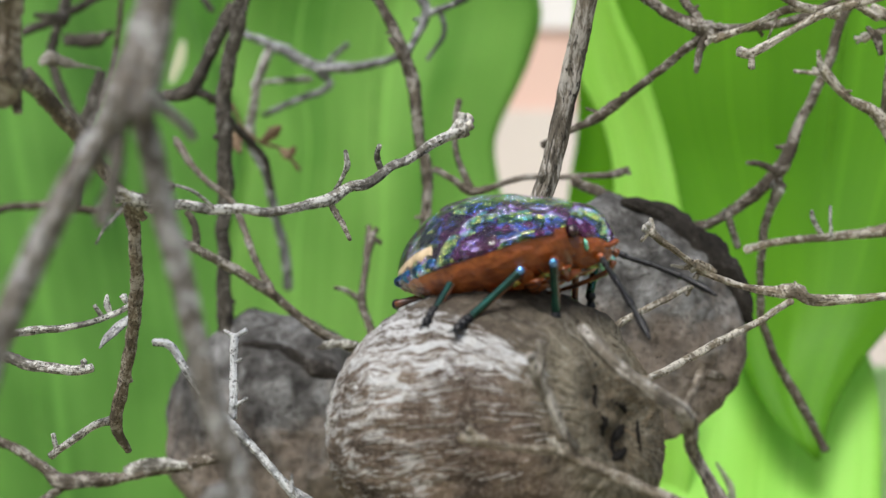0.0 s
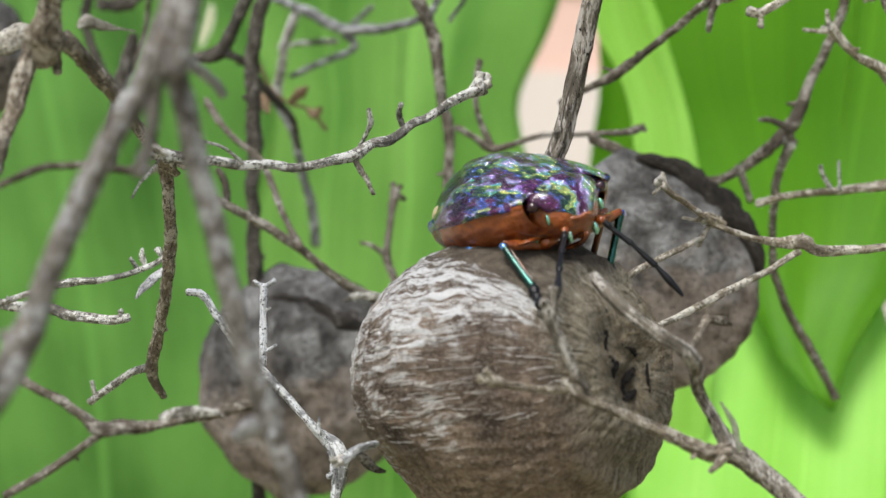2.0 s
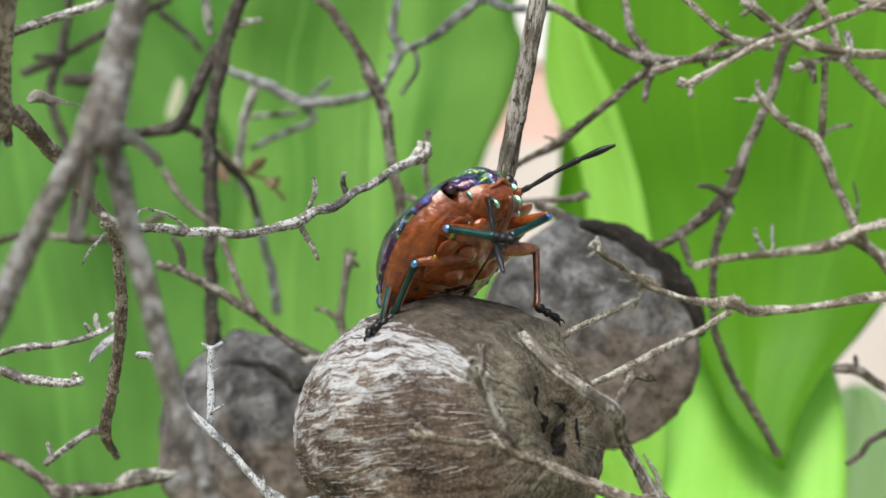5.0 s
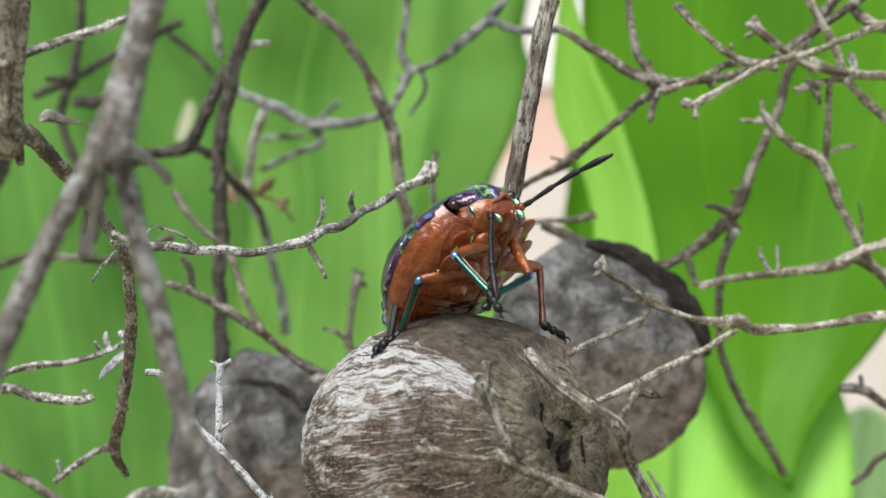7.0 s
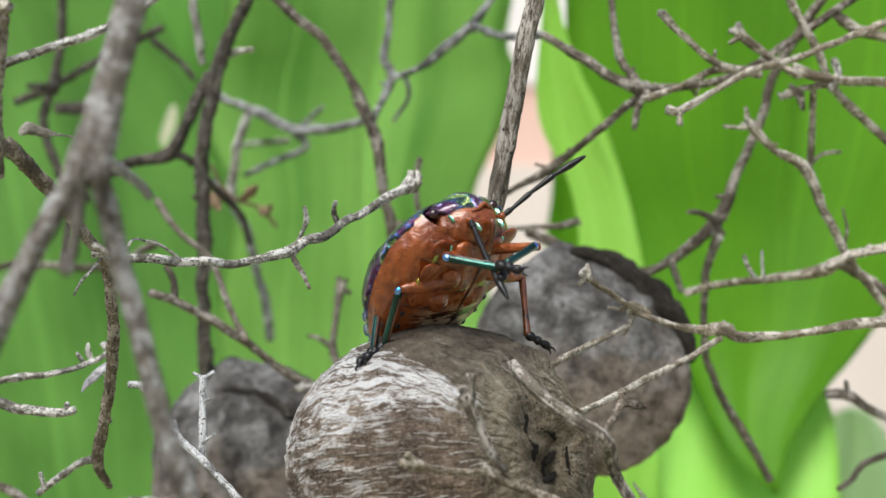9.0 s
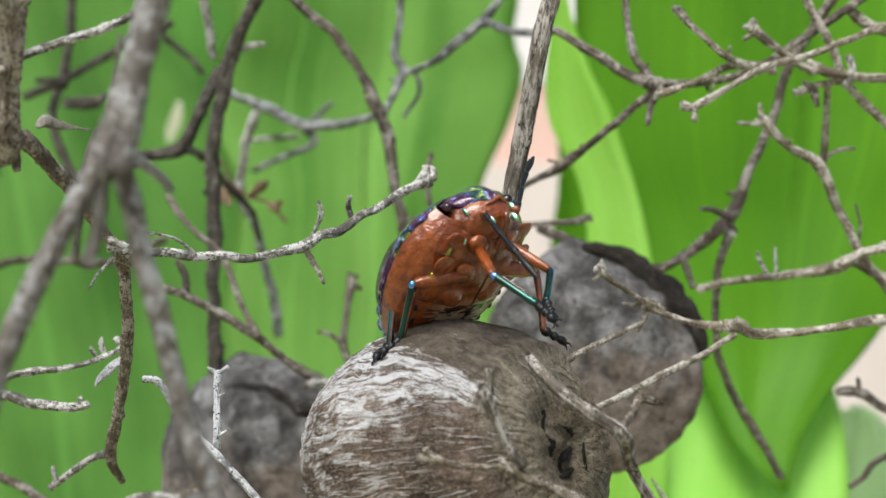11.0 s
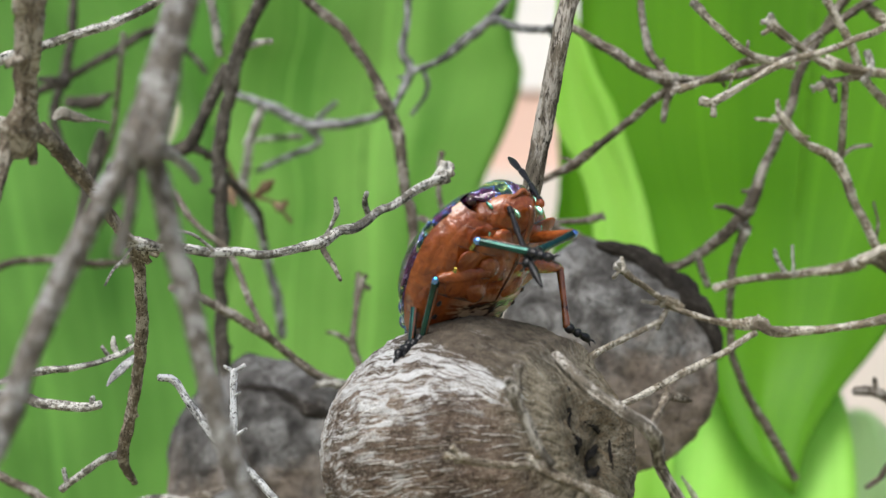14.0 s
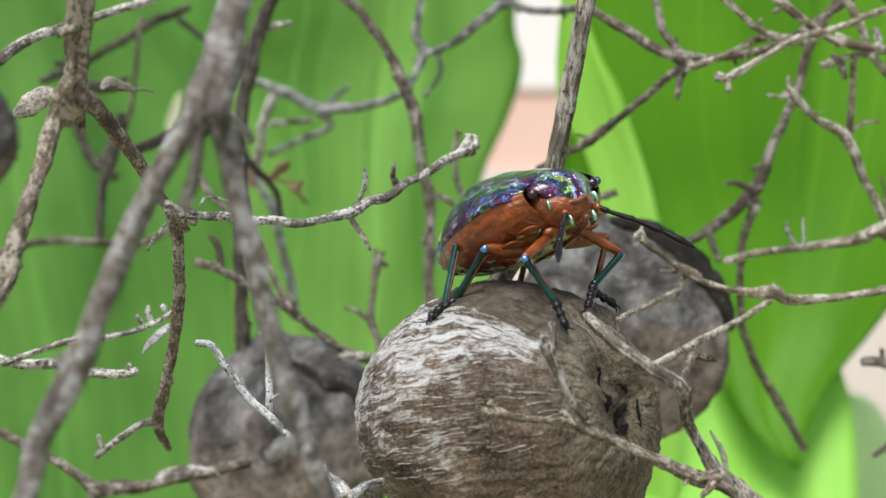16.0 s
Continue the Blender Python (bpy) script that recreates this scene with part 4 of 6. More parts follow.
dry_twig("blurred grey dry twig network in the distance", [
    ("stem", bark_haze, [(-20.4, 64.0, 17.6, 0.37), (-18.2, 63.1, 16.3, 0.37), (-15.4, 62.1, 15.2, 0.49), (-12.0, 60.7, 13.4, 0.52), (-7.3, 59.0, 13.7, 0.39), (-4.7, 58.0, 14.5, 0.40)]),
    ("branch", bark_haze, [(-11.9, 64.0, 13.9, 0.29), (-9.6, 62.0, 15.7, 0.24)]),
    ("branch", bark_haze, [(-12.3, 64.0, 13.5, 0.37), (-11.3, 64.0, 12.1, 0.35), (-14.0, 64.0, 10.9, 0.32), (-17.2, 64.0, 9.5, 0.29)]),
    ("branch", bark_grey, [(-12.9, 64.0, 12.7, 0.29), (-16.2, 64.0, 12.5, 0.26), (-18.3, 64.0, 12.2, 0.25)]),
    ("branch", bark_grey, [(-16.3, 60.0, 15.0, 0.44), (-17.3, 60.7, 12.2, 0.44), (-17.9, 61.4, 9.4, 0.45), (-18.1, 62.0, 6.8, 0.45)]),
    ("branch", bark_haze, [(-19.9, 60.0, 8.8, 0.36), (-17.9, 60.7, 6.7, 0.38), (-16.8, 61.3, 4.6, 0.40), (-16.3, 61.9, 2.5, 0.40), (-15.7, 62.5, -0.1, 0.42), (-15.0, 63.3, -3.3, 0.44), (-14.8, 64.0, -6.0, 0.49)]),
])
dry_twig("blurred grey dry twig with forked joints", [
    ("stem", bark_haze, [(-2.4, 46.0, 25.5, 0.33), (-2.8, 46.0, 21.7, 0.32), (-3.2, 46.0, 18.2, 0.36), (-2.6, 46.0, 16.4, 0.44), (-3.7, 46.0, 14.1, 0.30), (-4.2, 46.0, 12.9, 0.29)]),
    ("branch", bark_haze, [(-2.6, 46.0, 16.4, 0.29), (-0.4, 45.7, 17.3, 0.29), (1.3, 45.4, 18.5, 0.40), (4.3, 44.8, 21.0, 0.40), (6.0, 44.4, 23.3, 0.29), (7.6, 44.0, 26.0, 0.29)]),
    ("branch", bark_haze, [(-1.6, 46.0, 16.9, 0.22), (-1.2, 46.0, 15.0, 0.20), (-2.5, 46.0, 12.9, 0.18)]),
    ("branch", bark_haze, [(4.2, 44.0, 20.6, 0.32), (6.4, 37.8, 18.8, 0.31), (9.0, 30.0, 17.8, 0.29)]),
])
dry_twig("grey-brown dry twig with a dark knobbly node", [
    ("stem", bark_brown, [(8.8, 26.0, 17.3, 0.31), (11.1, 25.0, 15.7, 0.35), (13.4, 24.0, 14.1, 0.39), (15.7, 23.0, 13.0, 0.58)]),
    ("branch", bark_brown, [(13.5, 26.0, 21.7, 0.25), (13.7, 24.9, 18.3, 0.27), (14.1, 23.8, 15.1, 0.29), (15.3, 23.0, 13.3, 0.30)]),
    ("branch", bark_brown, [(15.7, 23.0, 13.0, 0.30), (13.1, 24.4, 10.7, 0.29), (10.8, 25.6, 8.9, 0.28), (9.5, 26.2, 7.9, 0.37), (7.6, 27.1, 6.8, 0.26), (5.4, 28.0, 5.6, 0.25)]),
    ("stub", bark_brown, [(15.7, 23.0, 12.9, 0.33), (15.2, 23.0, 11.5, 0.25), (14.9, 23.0, 10.2, 0.18)]),
    ("branch", bark_brown, [(15.7, 23.0, 13.0, 0.30), (18.9, 23.1, 13.2, 0.30), (22.4, 23.3, 14.1, 0.30), (25.6, 23.4, 16.1, 0.30), (29.6, 23.6, 18.8, 0.30), (36.9, 24.0, 23.7, 0.31)]),
    ("bud", bark_brown, [(9.2, 27.0, 7.8, 0.16), (8.2, 27.0, 8.1, 0.09)]),
])
dry_twig("pale tan dry twig cluster with blunt tips", [
    ("stem", bark_tan, [(16.0, 14.0, 10.8, 0.36), (17.0, 14.2, 10.7, 0.31), (19.4, 14.7, 12.1, 0.19), (21.7, 15.1, 13.3, 0.28), (24.7, 15.7, 14.2, 0.23), (29.7, 16.6, 16.2, 0.27), (37.3, 18.0, 19.4, 0.32)]),
    ("stub", bark_tan, [(16.8, 14.0, 10.7, 0.20), (16.8, 14.0, 9.7, 0.20)]),
    ("branch", bark_tan, [(15.2, 18.0, 11.8, 0.29), (17.6, 17.6, 12.7, 0.20), (19.5, 17.3, 13.6, 0.27), (21.8, 17.0, 13.6, 0.26)]),
    ("branch", bark_tan, [(16.1, 16.0, 17.0, 0.29), (17.8, 16.3, 15.4, 0.22), (19.4, 16.6, 14.1, 0.23), (20.9, 16.8, 13.6, 0.25), (22.6, 17.0, 13.2, 0.26)]),
    ("bud", bark_tan, [(19.5, 17.0, 14.1, 0.14), (19.6, 17.0, 14.9, 0.12)]),
    ("branch", bark_tan, [(21.5, 19.0, 16.4, 0.38), (22.6, 19.0, 15.4, 0.30), (24.1, 19.0, 14.3, 0.26), (25.6, 19.0, 13.3, 0.23)]),
    ("stub", bark_tan, [(21.7, 19.0, 16.2, 0.20), (20.9, 19.0, 15.6, 0.18)]),
    ("bud", bark_tan, [(18.7, 16.0, 13.2, 0.11), (18.1, 16.0, 11.6, 0.07)]),
])
dry_twig("brown dry branch with dark streaked side twig", [
    ("stem", bark_tan, [(24.0, 20.0, 21.3, 0.27), (25.4, 20.3, 18.3, 0.28), (27.3, 20.7, 15.1, 0.29), (28.3, 21.0, 12.8, 0.30), (30.6, 21.3, 10.5, 0.31), (36.2, 22.0, 5.7, 0.33)]),
    ("branch", bark_tan, [(24.9, 20.3, 12.2, 0.3), (26.2, 20.4, 12.7, 0.2), (27.9, 20.9, 13.0, 0.24)]),
    ("branch", bark_grey, [(27.9, 20.0, 12.5, 0.27), (28.4, 20.0, 13.6, 0.27), (28.1, 20.0, 14.6, 0.27)]),
    ("branch", bark_tan, [(25.3, 20.0, 14.0, 0.38), (27.6, 20.0, 13.3, 0.37), (30.6, 20.0, 13.1, 0.35), (35.6, 20.0, 12.5, 0.32)]),
    ("bract", bark_brown, [(25.1, 20.0, 12.9, 0.15), (25.7, 20.0, 12.1, 0.32), (26.0, 20.0, 11.2, 0.18)]),
    ("branch", bark_tan, [(26.9, 21.0, 12.6, 0.24), (27.1, 22.1, 10.8, 0.25), (27.3, 24.0, 7.6, 0.27)]),
    ("branch", bark_tan, [(28.9, 24.0, 18.5, 0.37), (30.5, 24.0, 17.3, 0.35), (32.9, 24.0, 16.5, 0.34)]),
])
dry_twig("dark brown blurred dry stem behind the leaves of twigs", [
    ("stem", bark_brown, [(32.6, 29.0, 24.7, 0.35), (29.4, 29.6, 20.0, 0.36), (26.4, 30.2, 15.4, 0.36), (25.3, 30.5, 11.8, 0.37), (23.8, 30.9, 8.3, 0.37), (21.8, 31.4, 3.9, 0.55), (18.6, 31.9, 1.1, 0.38), (15.9, 32.1, 0.3, 0.39), (12.1, 32.5, 1.6, 0.39), (7.9, 33.0, 3.3, 0.40)]),
    ("branch", bark_brown, [(11.4, 33.5, 4.0, 0.34), (10.3, 33.5, 3.8, 0.24), (8.6, 33.5, 3.7, 0.21), (6.6, 33.5, 3.6, 0.21), (4.5, 33.5, 3.5, 0.21), (2.7, 33.5, 3.0, 0.22), (0.9, 33.5, 2.6, 0.34), (-0.5, 33.5, 3.3, 0.24), (-1.9, 33.5, 4.1, 0.24)]),
    ("branch", bark_brown, [(0.7, 33.5, 2.8, 0.32), (-0.1, 33.5, 4.6, 0.24), (-0.5, 33.5, 6.6, 0.21), (-0.2, 33.5, 9.0, 0.24)]),
    ("stub", bark_brown, [(21.7, 30.0, 4.0, 0.32), (20.5, 30.0, 4.5, 0.24), (19.6, 30.0, 4.6, 0.19)]),
    ("branch", bark_brown, [(22.1, 31.0, 3.3, 0.49), (21.5, 31.4, 1.5, 0.29), (21.1, 32.0, -1.4, 0.29), (21.2, 32.7, -5.3, 0.30), (21.6, 33.1, -7.0, 0.30), (22.6, 33.5, -9.2, 0.30), (24.4, 34.2, -12.2, 0.36), (25.8, 34.7, -14.4, 0.30), (26.5, 35.0, -15.8, 0.33)]),
    ("bud", bark_grey, [(21.8, 31.0, 3.4, 0.49), (22.2, 31.0, 2.6, 0.32)]),
    ("branch", bark_brown, [(18.5, 31.0, 1.1, 0.29), (19.3, 31.0, -1.2, 0.23)]),
])
dry_twig("grey-brown dry twig with three-pronged tip", [
    ("stem", bark_tan, [(22.5, 21.0, 10.4, 0.36), (24.4, 21.4, 8.5, 0.28), (26.5, 21.7, 7.4, 0.39), (27.7, 22.1, 4.9, 0.29), (29.3, 22.5, 1.8, 0.30), (31.2, 23.0, -0.9, 0.31), (36.7, 24.0, -6.5, 0.34)]),
    ("bud", bark_tan, [(22.5, 21.0, 10.2, 0.21), (22.3, 21.0, 11.5, 0.13)]),
    ("bud", bark_tan, [(22.4, 21.0, 10.1, 0.18), (20.8, 21.0, 10.2, 0.13)]),
    ("branch", bark_tan, [(27.1, 24.0, 7.5, 0.15), (28.1, 24.0, 8.4, 0.15), (29.5, 24.0, 8.6, 0.14)]),
    ("branch", bark_tan, [(29.6, 24.0, 1.8, 0.15), (29.9, 24.0, 3.2, 0.12), (29.6, 24.0, 4.7, 0.09)]),
])
dry_twig("thin tan dry twig ending in a blunt bud", [
    ("stem", bark_tan, [(36.1, 22.0, -3.3, 0.36), (31.3, 23.2, -0.5, 0.33), (29.4, 23.7, 0.7, 0.40), (28.2, 24.0, 0.4, 0.49), (25.0, 24.7, -0.2, 0.29), (21.2, 25.5, -0.6, 0.26), (18.8, 26.0, -1.2, 0.31)]),
    ("bud", bark_grey, [(23.2, 23.0, -0.2, 0.18), (22.6, 23.0, 0.9, 0.15), (22.5, 23.0, 1.4, 0.14)]),
    ("bud", bark_grey, [(23.8, 23.0, -0.2, 0.14), (23.7, 23.0, 1.7, 0.09)]),
    ("branch", bark_tan, [(27.7, 21.0, 0.5, 0.33), (29.6, 20.7, 1.4, 0.34), (33.2, 20.0, 2.1, 0.35)]),
])
dry_twig("tan dry twig with papery bud scales and three arms", [
    ("stem", bark_tan, [(34.1, 13.0, -2.5, 0.33), (28.7, 13.0, -3.0, 0.33), (24.4, 13.0, -3.6, 0.26), (20.5, 13.0, -3.9, 0.36), (19.3, 13.0, -3.4, 0.47), (17.3, 13.0, -3.3, 0.25), (15.1, 13.0, -2.7, 0.19), (13.7, 13.0, -2.1, 0.28)]),
    ("branch", bark_tan, [(13.9, 13.0, -2.2, 0.19), (12.5, 11.8, -1.3, 0.18), (11.1, 10.7, -0.4, 0.21), (10.3, 10.0, 0.2, 0.30)]),
    ("bud", bark_tan, [(10.6, 10.0, 0.1, 0.17), (10.4, 10.0, 0.8, 0.13)]),
    ("bud", bark_tan, [(10.5, 10.0, 0.2, 0.17), (9.9, 10.0, -0.5, 0.13)]),
    ("bract", bark_tan, [(14.6, 13.0, -2.4, 0.28), (13.5, 12.6, -1.8, 0.33), (12.8, 12.3, -2.0, 0.15), (11.9, 12.0, -1.9, 0.08)]),
    ("bract", bark_tan, [(13.7, 13.0, -2.3, 0.14), (13.3, 13.0, -3.0, 0.19), (13.0, 13.0, -3.7, 0.11)]),
    ("branch", bark_tan, [(13.3, 13.0, -3.1, 0.14), (10.9, 10.0, -4.0, 0.19), (9.3, 8.1, -4.6, 0.20), (7.8, 6.0, -5.2, 0.21)]),
    ("branch", bark_tan, [(19.1, 13.0, -3.9, 0.21), (17.0, 11.1, -4.9, 0.20), (14.2, 8.7, -6.0, 0.23), (11.2, 5.9, -7.2, 0.21), (9.2, 4.0, -7.9, 0.20)]),
    ("bud", bark_tan, [(19.5, 13.0, -3.2, 0.17), (19.3, 13.0, -2.8, 0.08)]),
])
dry_twig("dark blurred dry twig ends among the leaves", [
    ("stem", bark_brown, [(29.4, 29.0, -8.8, 0.29), (31.0, 29.1, -8.8, 0.38), (32.8, 29.3, -9.9, 0.30), (39.3, 30.0, -13.5, 0.32)]),
    ("bud", bark_brown, [(31.0, 29.0, -8.8, 0.22), (30.9, 29.0, -7.8, 0.16)]),
    ("stem", bark_brown, [(39.3, 30.0, -11.8, 0.29), (33.0, 30.0, -13.7, 0.25), (31.5, 30.0, -15.1, 0.23), (30.5, 30.0, -15.8, 0.22)]),
])
dry_twig("grey-brown dry stalk running from the capsule into a forked twig", [
    ("stem", bark_stem, [(5.1, -7.0, -4.3, 0.28), (5.6, -8.3, -5.0, 0.37), (6.4, -9.0, -5.7, 0.34), (8.3, -10.0, -7.0, 0.36), (9.5, -10.0, -7.9, 0.4), (10.4, -7.3, -10.1, 0.3), (11.5, -7.3, -12.0, 0.37), (12.0, -7.3, -12.8, 0.58), (14.8, -7.5, -15.1, 0.52), (19.2, -7.6, -18.2, 0.27), (23.1, -8.0, -29.2, 0.29), (23.5, -9.0, -62.6, 0.34)]),
    ("branch", bark_stalk, [(9.4, -10.0, -7.8, 0.20), (10.3, -7.4, -6.9, 0.19), (10.8, -6.0, -6.4, 0.24)]),
    ("bud", bark_stalk, [(10.8, -6.0, -6.4, 0.11), (10.8, -6.0, -5.9, 0.08)]),
    ("bract", bark_brown, [(10.8, -6.0, -6.5, 0.16), (11.5, -5.5, -6.5, 0.27), (12.2, -5.0, -6.8, 0.08)]),
    ("branch", bark_stalk, [(11.5, -9.0, -12.5, 0.38), (10.4, -9.3, -12.5, 0.43), (8.4, -9.8, -11.6, 0.31), (5.9, -10.4, -10.4, 0.25), (3.8, -11.0, -9.3, 0.32)]),
    ("branch", bark_stalk, [(4.0, -11.0, -9.3, 0.17), (2.4, -11.2, -9.3, 0.18), (1.0, -11.4, -9.1, 0.18), (0.0, -11.5, -8.8, 0.35)]),
    ("branch", bark_stem, [(4.6, -11.0, -9.3, 0.20), (3.9, -11.1, -8.4, 0.23), (3.1, -11.4, -6.7, 0.27), (2.7, -11.5, -5.5, 0.47)]),
    ("bud", bark_stalk, [(11.1, -10.0, -12.6, 0.25), (10.4, -10.0, -13.3, 0.10)]),
    ("bract", bract_green, [(12.0, -9.0, -12.5, 0.08), (11.6, -9.5, -11.1, 0.18), (10.9, -10.0, -10.0, 0.05)]),
])
dry_twig("pale grey dry twig behind the fork", [
    ("stem", bark_grey, [(-31.1, 10.0, 10.1, 0.37), (-27.9, 10.9, 12.7, 0.35), (-25.9, 11.4, 13.6, 0.33), (-23.5, 12.0, 14.5, 0.28), (-20.8, 12.7, 15.5, 0.27), (-18.1, 13.3, 17.0, 0.26), (-15.6, 14.0, 18.9, 0.25)]),
])
dry_twig("lilac-grey curled papery bract on a brown twig", [
    ("bract", tip_pale, [(-19.6, -9.0, 7.5, 0.14), (-19.3, -8.8, 7.8, 0.33), (-18.6, -8.6, 7.6, 0.25), (-17.8, -8.3, 7.5, 0.08), (-17.1, -8.0, 7.4, 0.05)]),
    ("bract", tip_pale, [(-22.2, -6.0, 7.4, 0.14), (-23.0, -5.7, 7.6, 0.47), (-23.8, -5.4, 7.1, 0.61), (-24.9, -5.0, 6.6, 0.28)]),
])
dry_twig("blurred dark dry twig and withered leaf scraps", [
    ("stem", bark_dark, [(-32.8, 58.0, 27.8, 0.40), (-33.0, 58.0, 21.6, 0.42), (-33.6, 58.0, 18.0, 0.43), (-34.6, 58.0, 14.4, 0.45), (-33.0, 58.0, 9.2, 0.46), (-30.4, 58.0, 7.1, 0.48)]),
    ("bract", bark_dark, [(-35.3, 58.0, 16.9, 0.40), (-33.3, 57.2, 17.1, 0.51), (-35.6, 56.0, 17.2, 0.27)]),
    ("bract", bark_dark, [(-33.5, 58.0, 15.4, 0.52), (-31.0, 56.9, 15.3, 0.67), (-29.0, 56.0, 15.9, 0.23)]),
    ("branch", bark_dark, [(-37.7, 60.0, 16.1, 0.40), (-33.0, 60.0, 18.2, 0.40), (-27.7, 60.0, 21.3, 0.40), (-24.1, 60.0, 22.9, 0.40)]),
    ("branch", bark_dark, [(-25.1, 60.0, 21.8, 0.32), (-22.5, 60.0, 19.7, 0.30), (-21.2, 60.0, 18.2, 0.28)]),
])
dry_twig("blurred brown dry twig low among the leaves", [
    ("stem", bark_brown, [(-36.3, 27.0, -11.7, 0.33), (-30.2, 27.0, -14.9, 0.36), (-27.9, 27.0, -16.3, 0.38), (-26.2, 27.0, -17.3, 0.59), (-22.5, 27.0, -17.0, 0.41), (-18.6, 27.0, -16.1, 0.43), (-15.6, 27.0, -15.4, 0.44)]),
    ("branch", bark_brown, [(-26.5, 27.0, -17.5, 0.30), (-29.4, 27.0, -19.8, 0.31), (-33.3, 27.0, -22.1, 0.33)]),
    ("bract", bark_grey, [(-18.1, 26.0, -15.9, 0.23), (-20.5, 26.6, -16.0, 0.50), (-22.3, 27.0, -16.6, 0.44)]),
])
dry_twig("thin rusty brown dry twig far behind", [
    ("stem", bark_brown, [(-26.9, 50.0, 20.4, 0.23), (-27.7, 51.8, 16.3, 0.23), (-28.5, 53.5, 12.5, 0.23), (-30.0, 55.0, 9.1, 0.23)]),
    ("branch", bark_brown, [(-42.0, 50.0, -1.4, 0.30), (-37.7, 50.0, 0.5, 0.32), (-34.3, 50.0, 1.2, 0.33), (-27.5, 50.0, 0.9, 0.36), (-23.1, 50.0, 2.9, 0.37)]),
    ("branch", bark_dark, [(-28.0, 46.0, 11.7, 0.44), (-28.9, 46.0, 8.0, 0.62), (-29.6, 46.0, 5.6, 0.39), (-29.9, 46.0, 1.3, 0.36)]),
])
dry_twig("rusty withered leaf scraps on a thin twig", [
    ("stem", bark_rust, [(-18.3, 50.0, 9.6, 0.15), (-17.4, 50.5, 7.7, 0.15), (-16.0, 51.0, 6.5, 0.15), (-14.4, 51.4, 6.0, 0.15), (-12.9, 52.0, 4.3, 0.15)]),
    ("bract", bark_rust, [(-17.3, 50.0, 7.6, 0.19), (-17.8, 49.0, 6.7, 0.63), (-17.3, 48.0, 5.6, 0.18)]),
    ("bract", bark_rust, [(-15.9, 50.0, 6.5, 0.19), (-14.8, 48.8, 7.2, 0.55), (-14.1, 48.0, 7.7, 0.18)]),
    ("bract", bark_rust, [(-14.4, 51.0, 6.0, 0.19), (-13.7, 50.5, 5.6, 0.48), (-13.1, 50.0, 6.1, 0.15)]),
])


# ---- the jewel bug ----
def shell_material(name, along, across, shift, dusk):
    """Iridescent cuticle: bands of purple, lilac, gold, green and blue with ragged glittering edges."""
    m, n, l, b = material(name, rough=0.2, metal=0.92, spec=0.8)
    ob = coords(n, l, (1000, 1000, 1000))
    sep = n.new("ShaderNodeSeparateXYZ")
    l.new(ob, sep.inputs[0])
    wob = noise_tex(n, l, coords(n, l, (300, 900, 900)), 0.85, 6, 0.66)
    fine = noise_tex(n, l, coords(n, l, (2600, 4200, 4200)), 1.5, 4, 0.75)
    ay = math_node(n, l, "ABSOLUTE", sep.outputs["Y"])
    u = math_node(n, l, "ADD", math_node(n, l, "MULTIPLY", ay, across), math_node(n, l, "MULTIPLY", sep.outputs["X"], along))
    u = math_node(n, l, "ADD", u, math_node(n, l, "MULTIPLY", sep.outputs["Z"], -0.08))
    u = math_node(n, l, "ADD", u, math_node(n, l, "MULTIPLY_ADD", wob, 1.5, shift))
    u = math_node(n, l, "ADD", u, math_node(n, l, "MULTIPLY", fine, 0.34))
    cell = n.new("ShaderNodeTexVoronoi")
    cell.inputs["Scale"].default_value = 2.0
    l.new(coords(n, l, (650, 1000, 1000)), cell.inputs["Vector"])
    tint = n.new("ShaderNodeSeparateColor")
    l.new(cell.outputs["Color"], tint.inputs[0])
    u = math_node(n, l, "ADD", u, math_node(n, l, "MULTIPLY", tint.outputs[0], 0.5))
    u = math_node(n, l, "FRACT", u)
    col = ramp(n, l, u, [(0.0, (0.1, 0.018, 0.085)), (0.14, (0.15, 0.045, 0.2)), (0.2, (0.5, 0.38, 0.82)), (0.29, (0.75, 0.78, 0.98)), (0.35, (0.14, 0.5, 0.62)), (0.41, (0.12, 0.5, 0.2)),
                         (0.46, (0.9, 0.86, 0.3)), (0.51, (0.3, 0.5, 0.1)), (0.58, (0.02, 0.11, 0.08)), (0.71, (0.012, 0.012, 0.03)), (0.77, (0.12, 0.26, 0.75)), (0.83, (0.14, 0.035, 0.13)), (1.0, (0.1, 0.018, 0.085))])
    gloom = math_node(n, l, "ADD", noise_tex(n, l, ob, 0.9, 5, 0.7), dusk)
    col = mix(n, l, ramp(n, l, gloom, [(0.51, (0.0,)), (0.58, (0.9,))]), col, (0.022, 0.008, 0.018))
    spark = noise_tex(n, l, ob, 9, 2, 0.6)
    col = mix(n, l, ramp(n, l, spark, [(0.64, (0.0,)), (0.7, (0.8,))]), col, (0.7, 0.8, 0.6))
    l.new(col, b.inputs["Base Color"])
    l.new(math_node(n, l, "MULTIPLY_ADD", fine, 0.3, 0.05), b.inputs["Roughness"])
    b.inputs["Coat Weight"].default_value = 0.7
    b.inputs["Coat Roughness"].default_value = 0.06
    v = n.new("ShaderNodeTexVoronoi")
    v.inputs["Scale"].default_value = 5.0
    l.new(ob, v.inputs["Vector"])
    h = math_node(n, l, "ADD", math_node(n, l, "MULTIPLY", ramp(n, l, v.outputs["Distance"], [(0.0, (0.0,)), (0.35, (1.0,))]), 0.4), math_node(n, l, "MULTIPLY", wob, 1.6))
    bump(n, l, b, math_node(n, l, "ADD", h, math_node(n, l, "MULTIPLY", fine, 0.9)), 0.85, 0.0002)
    return m


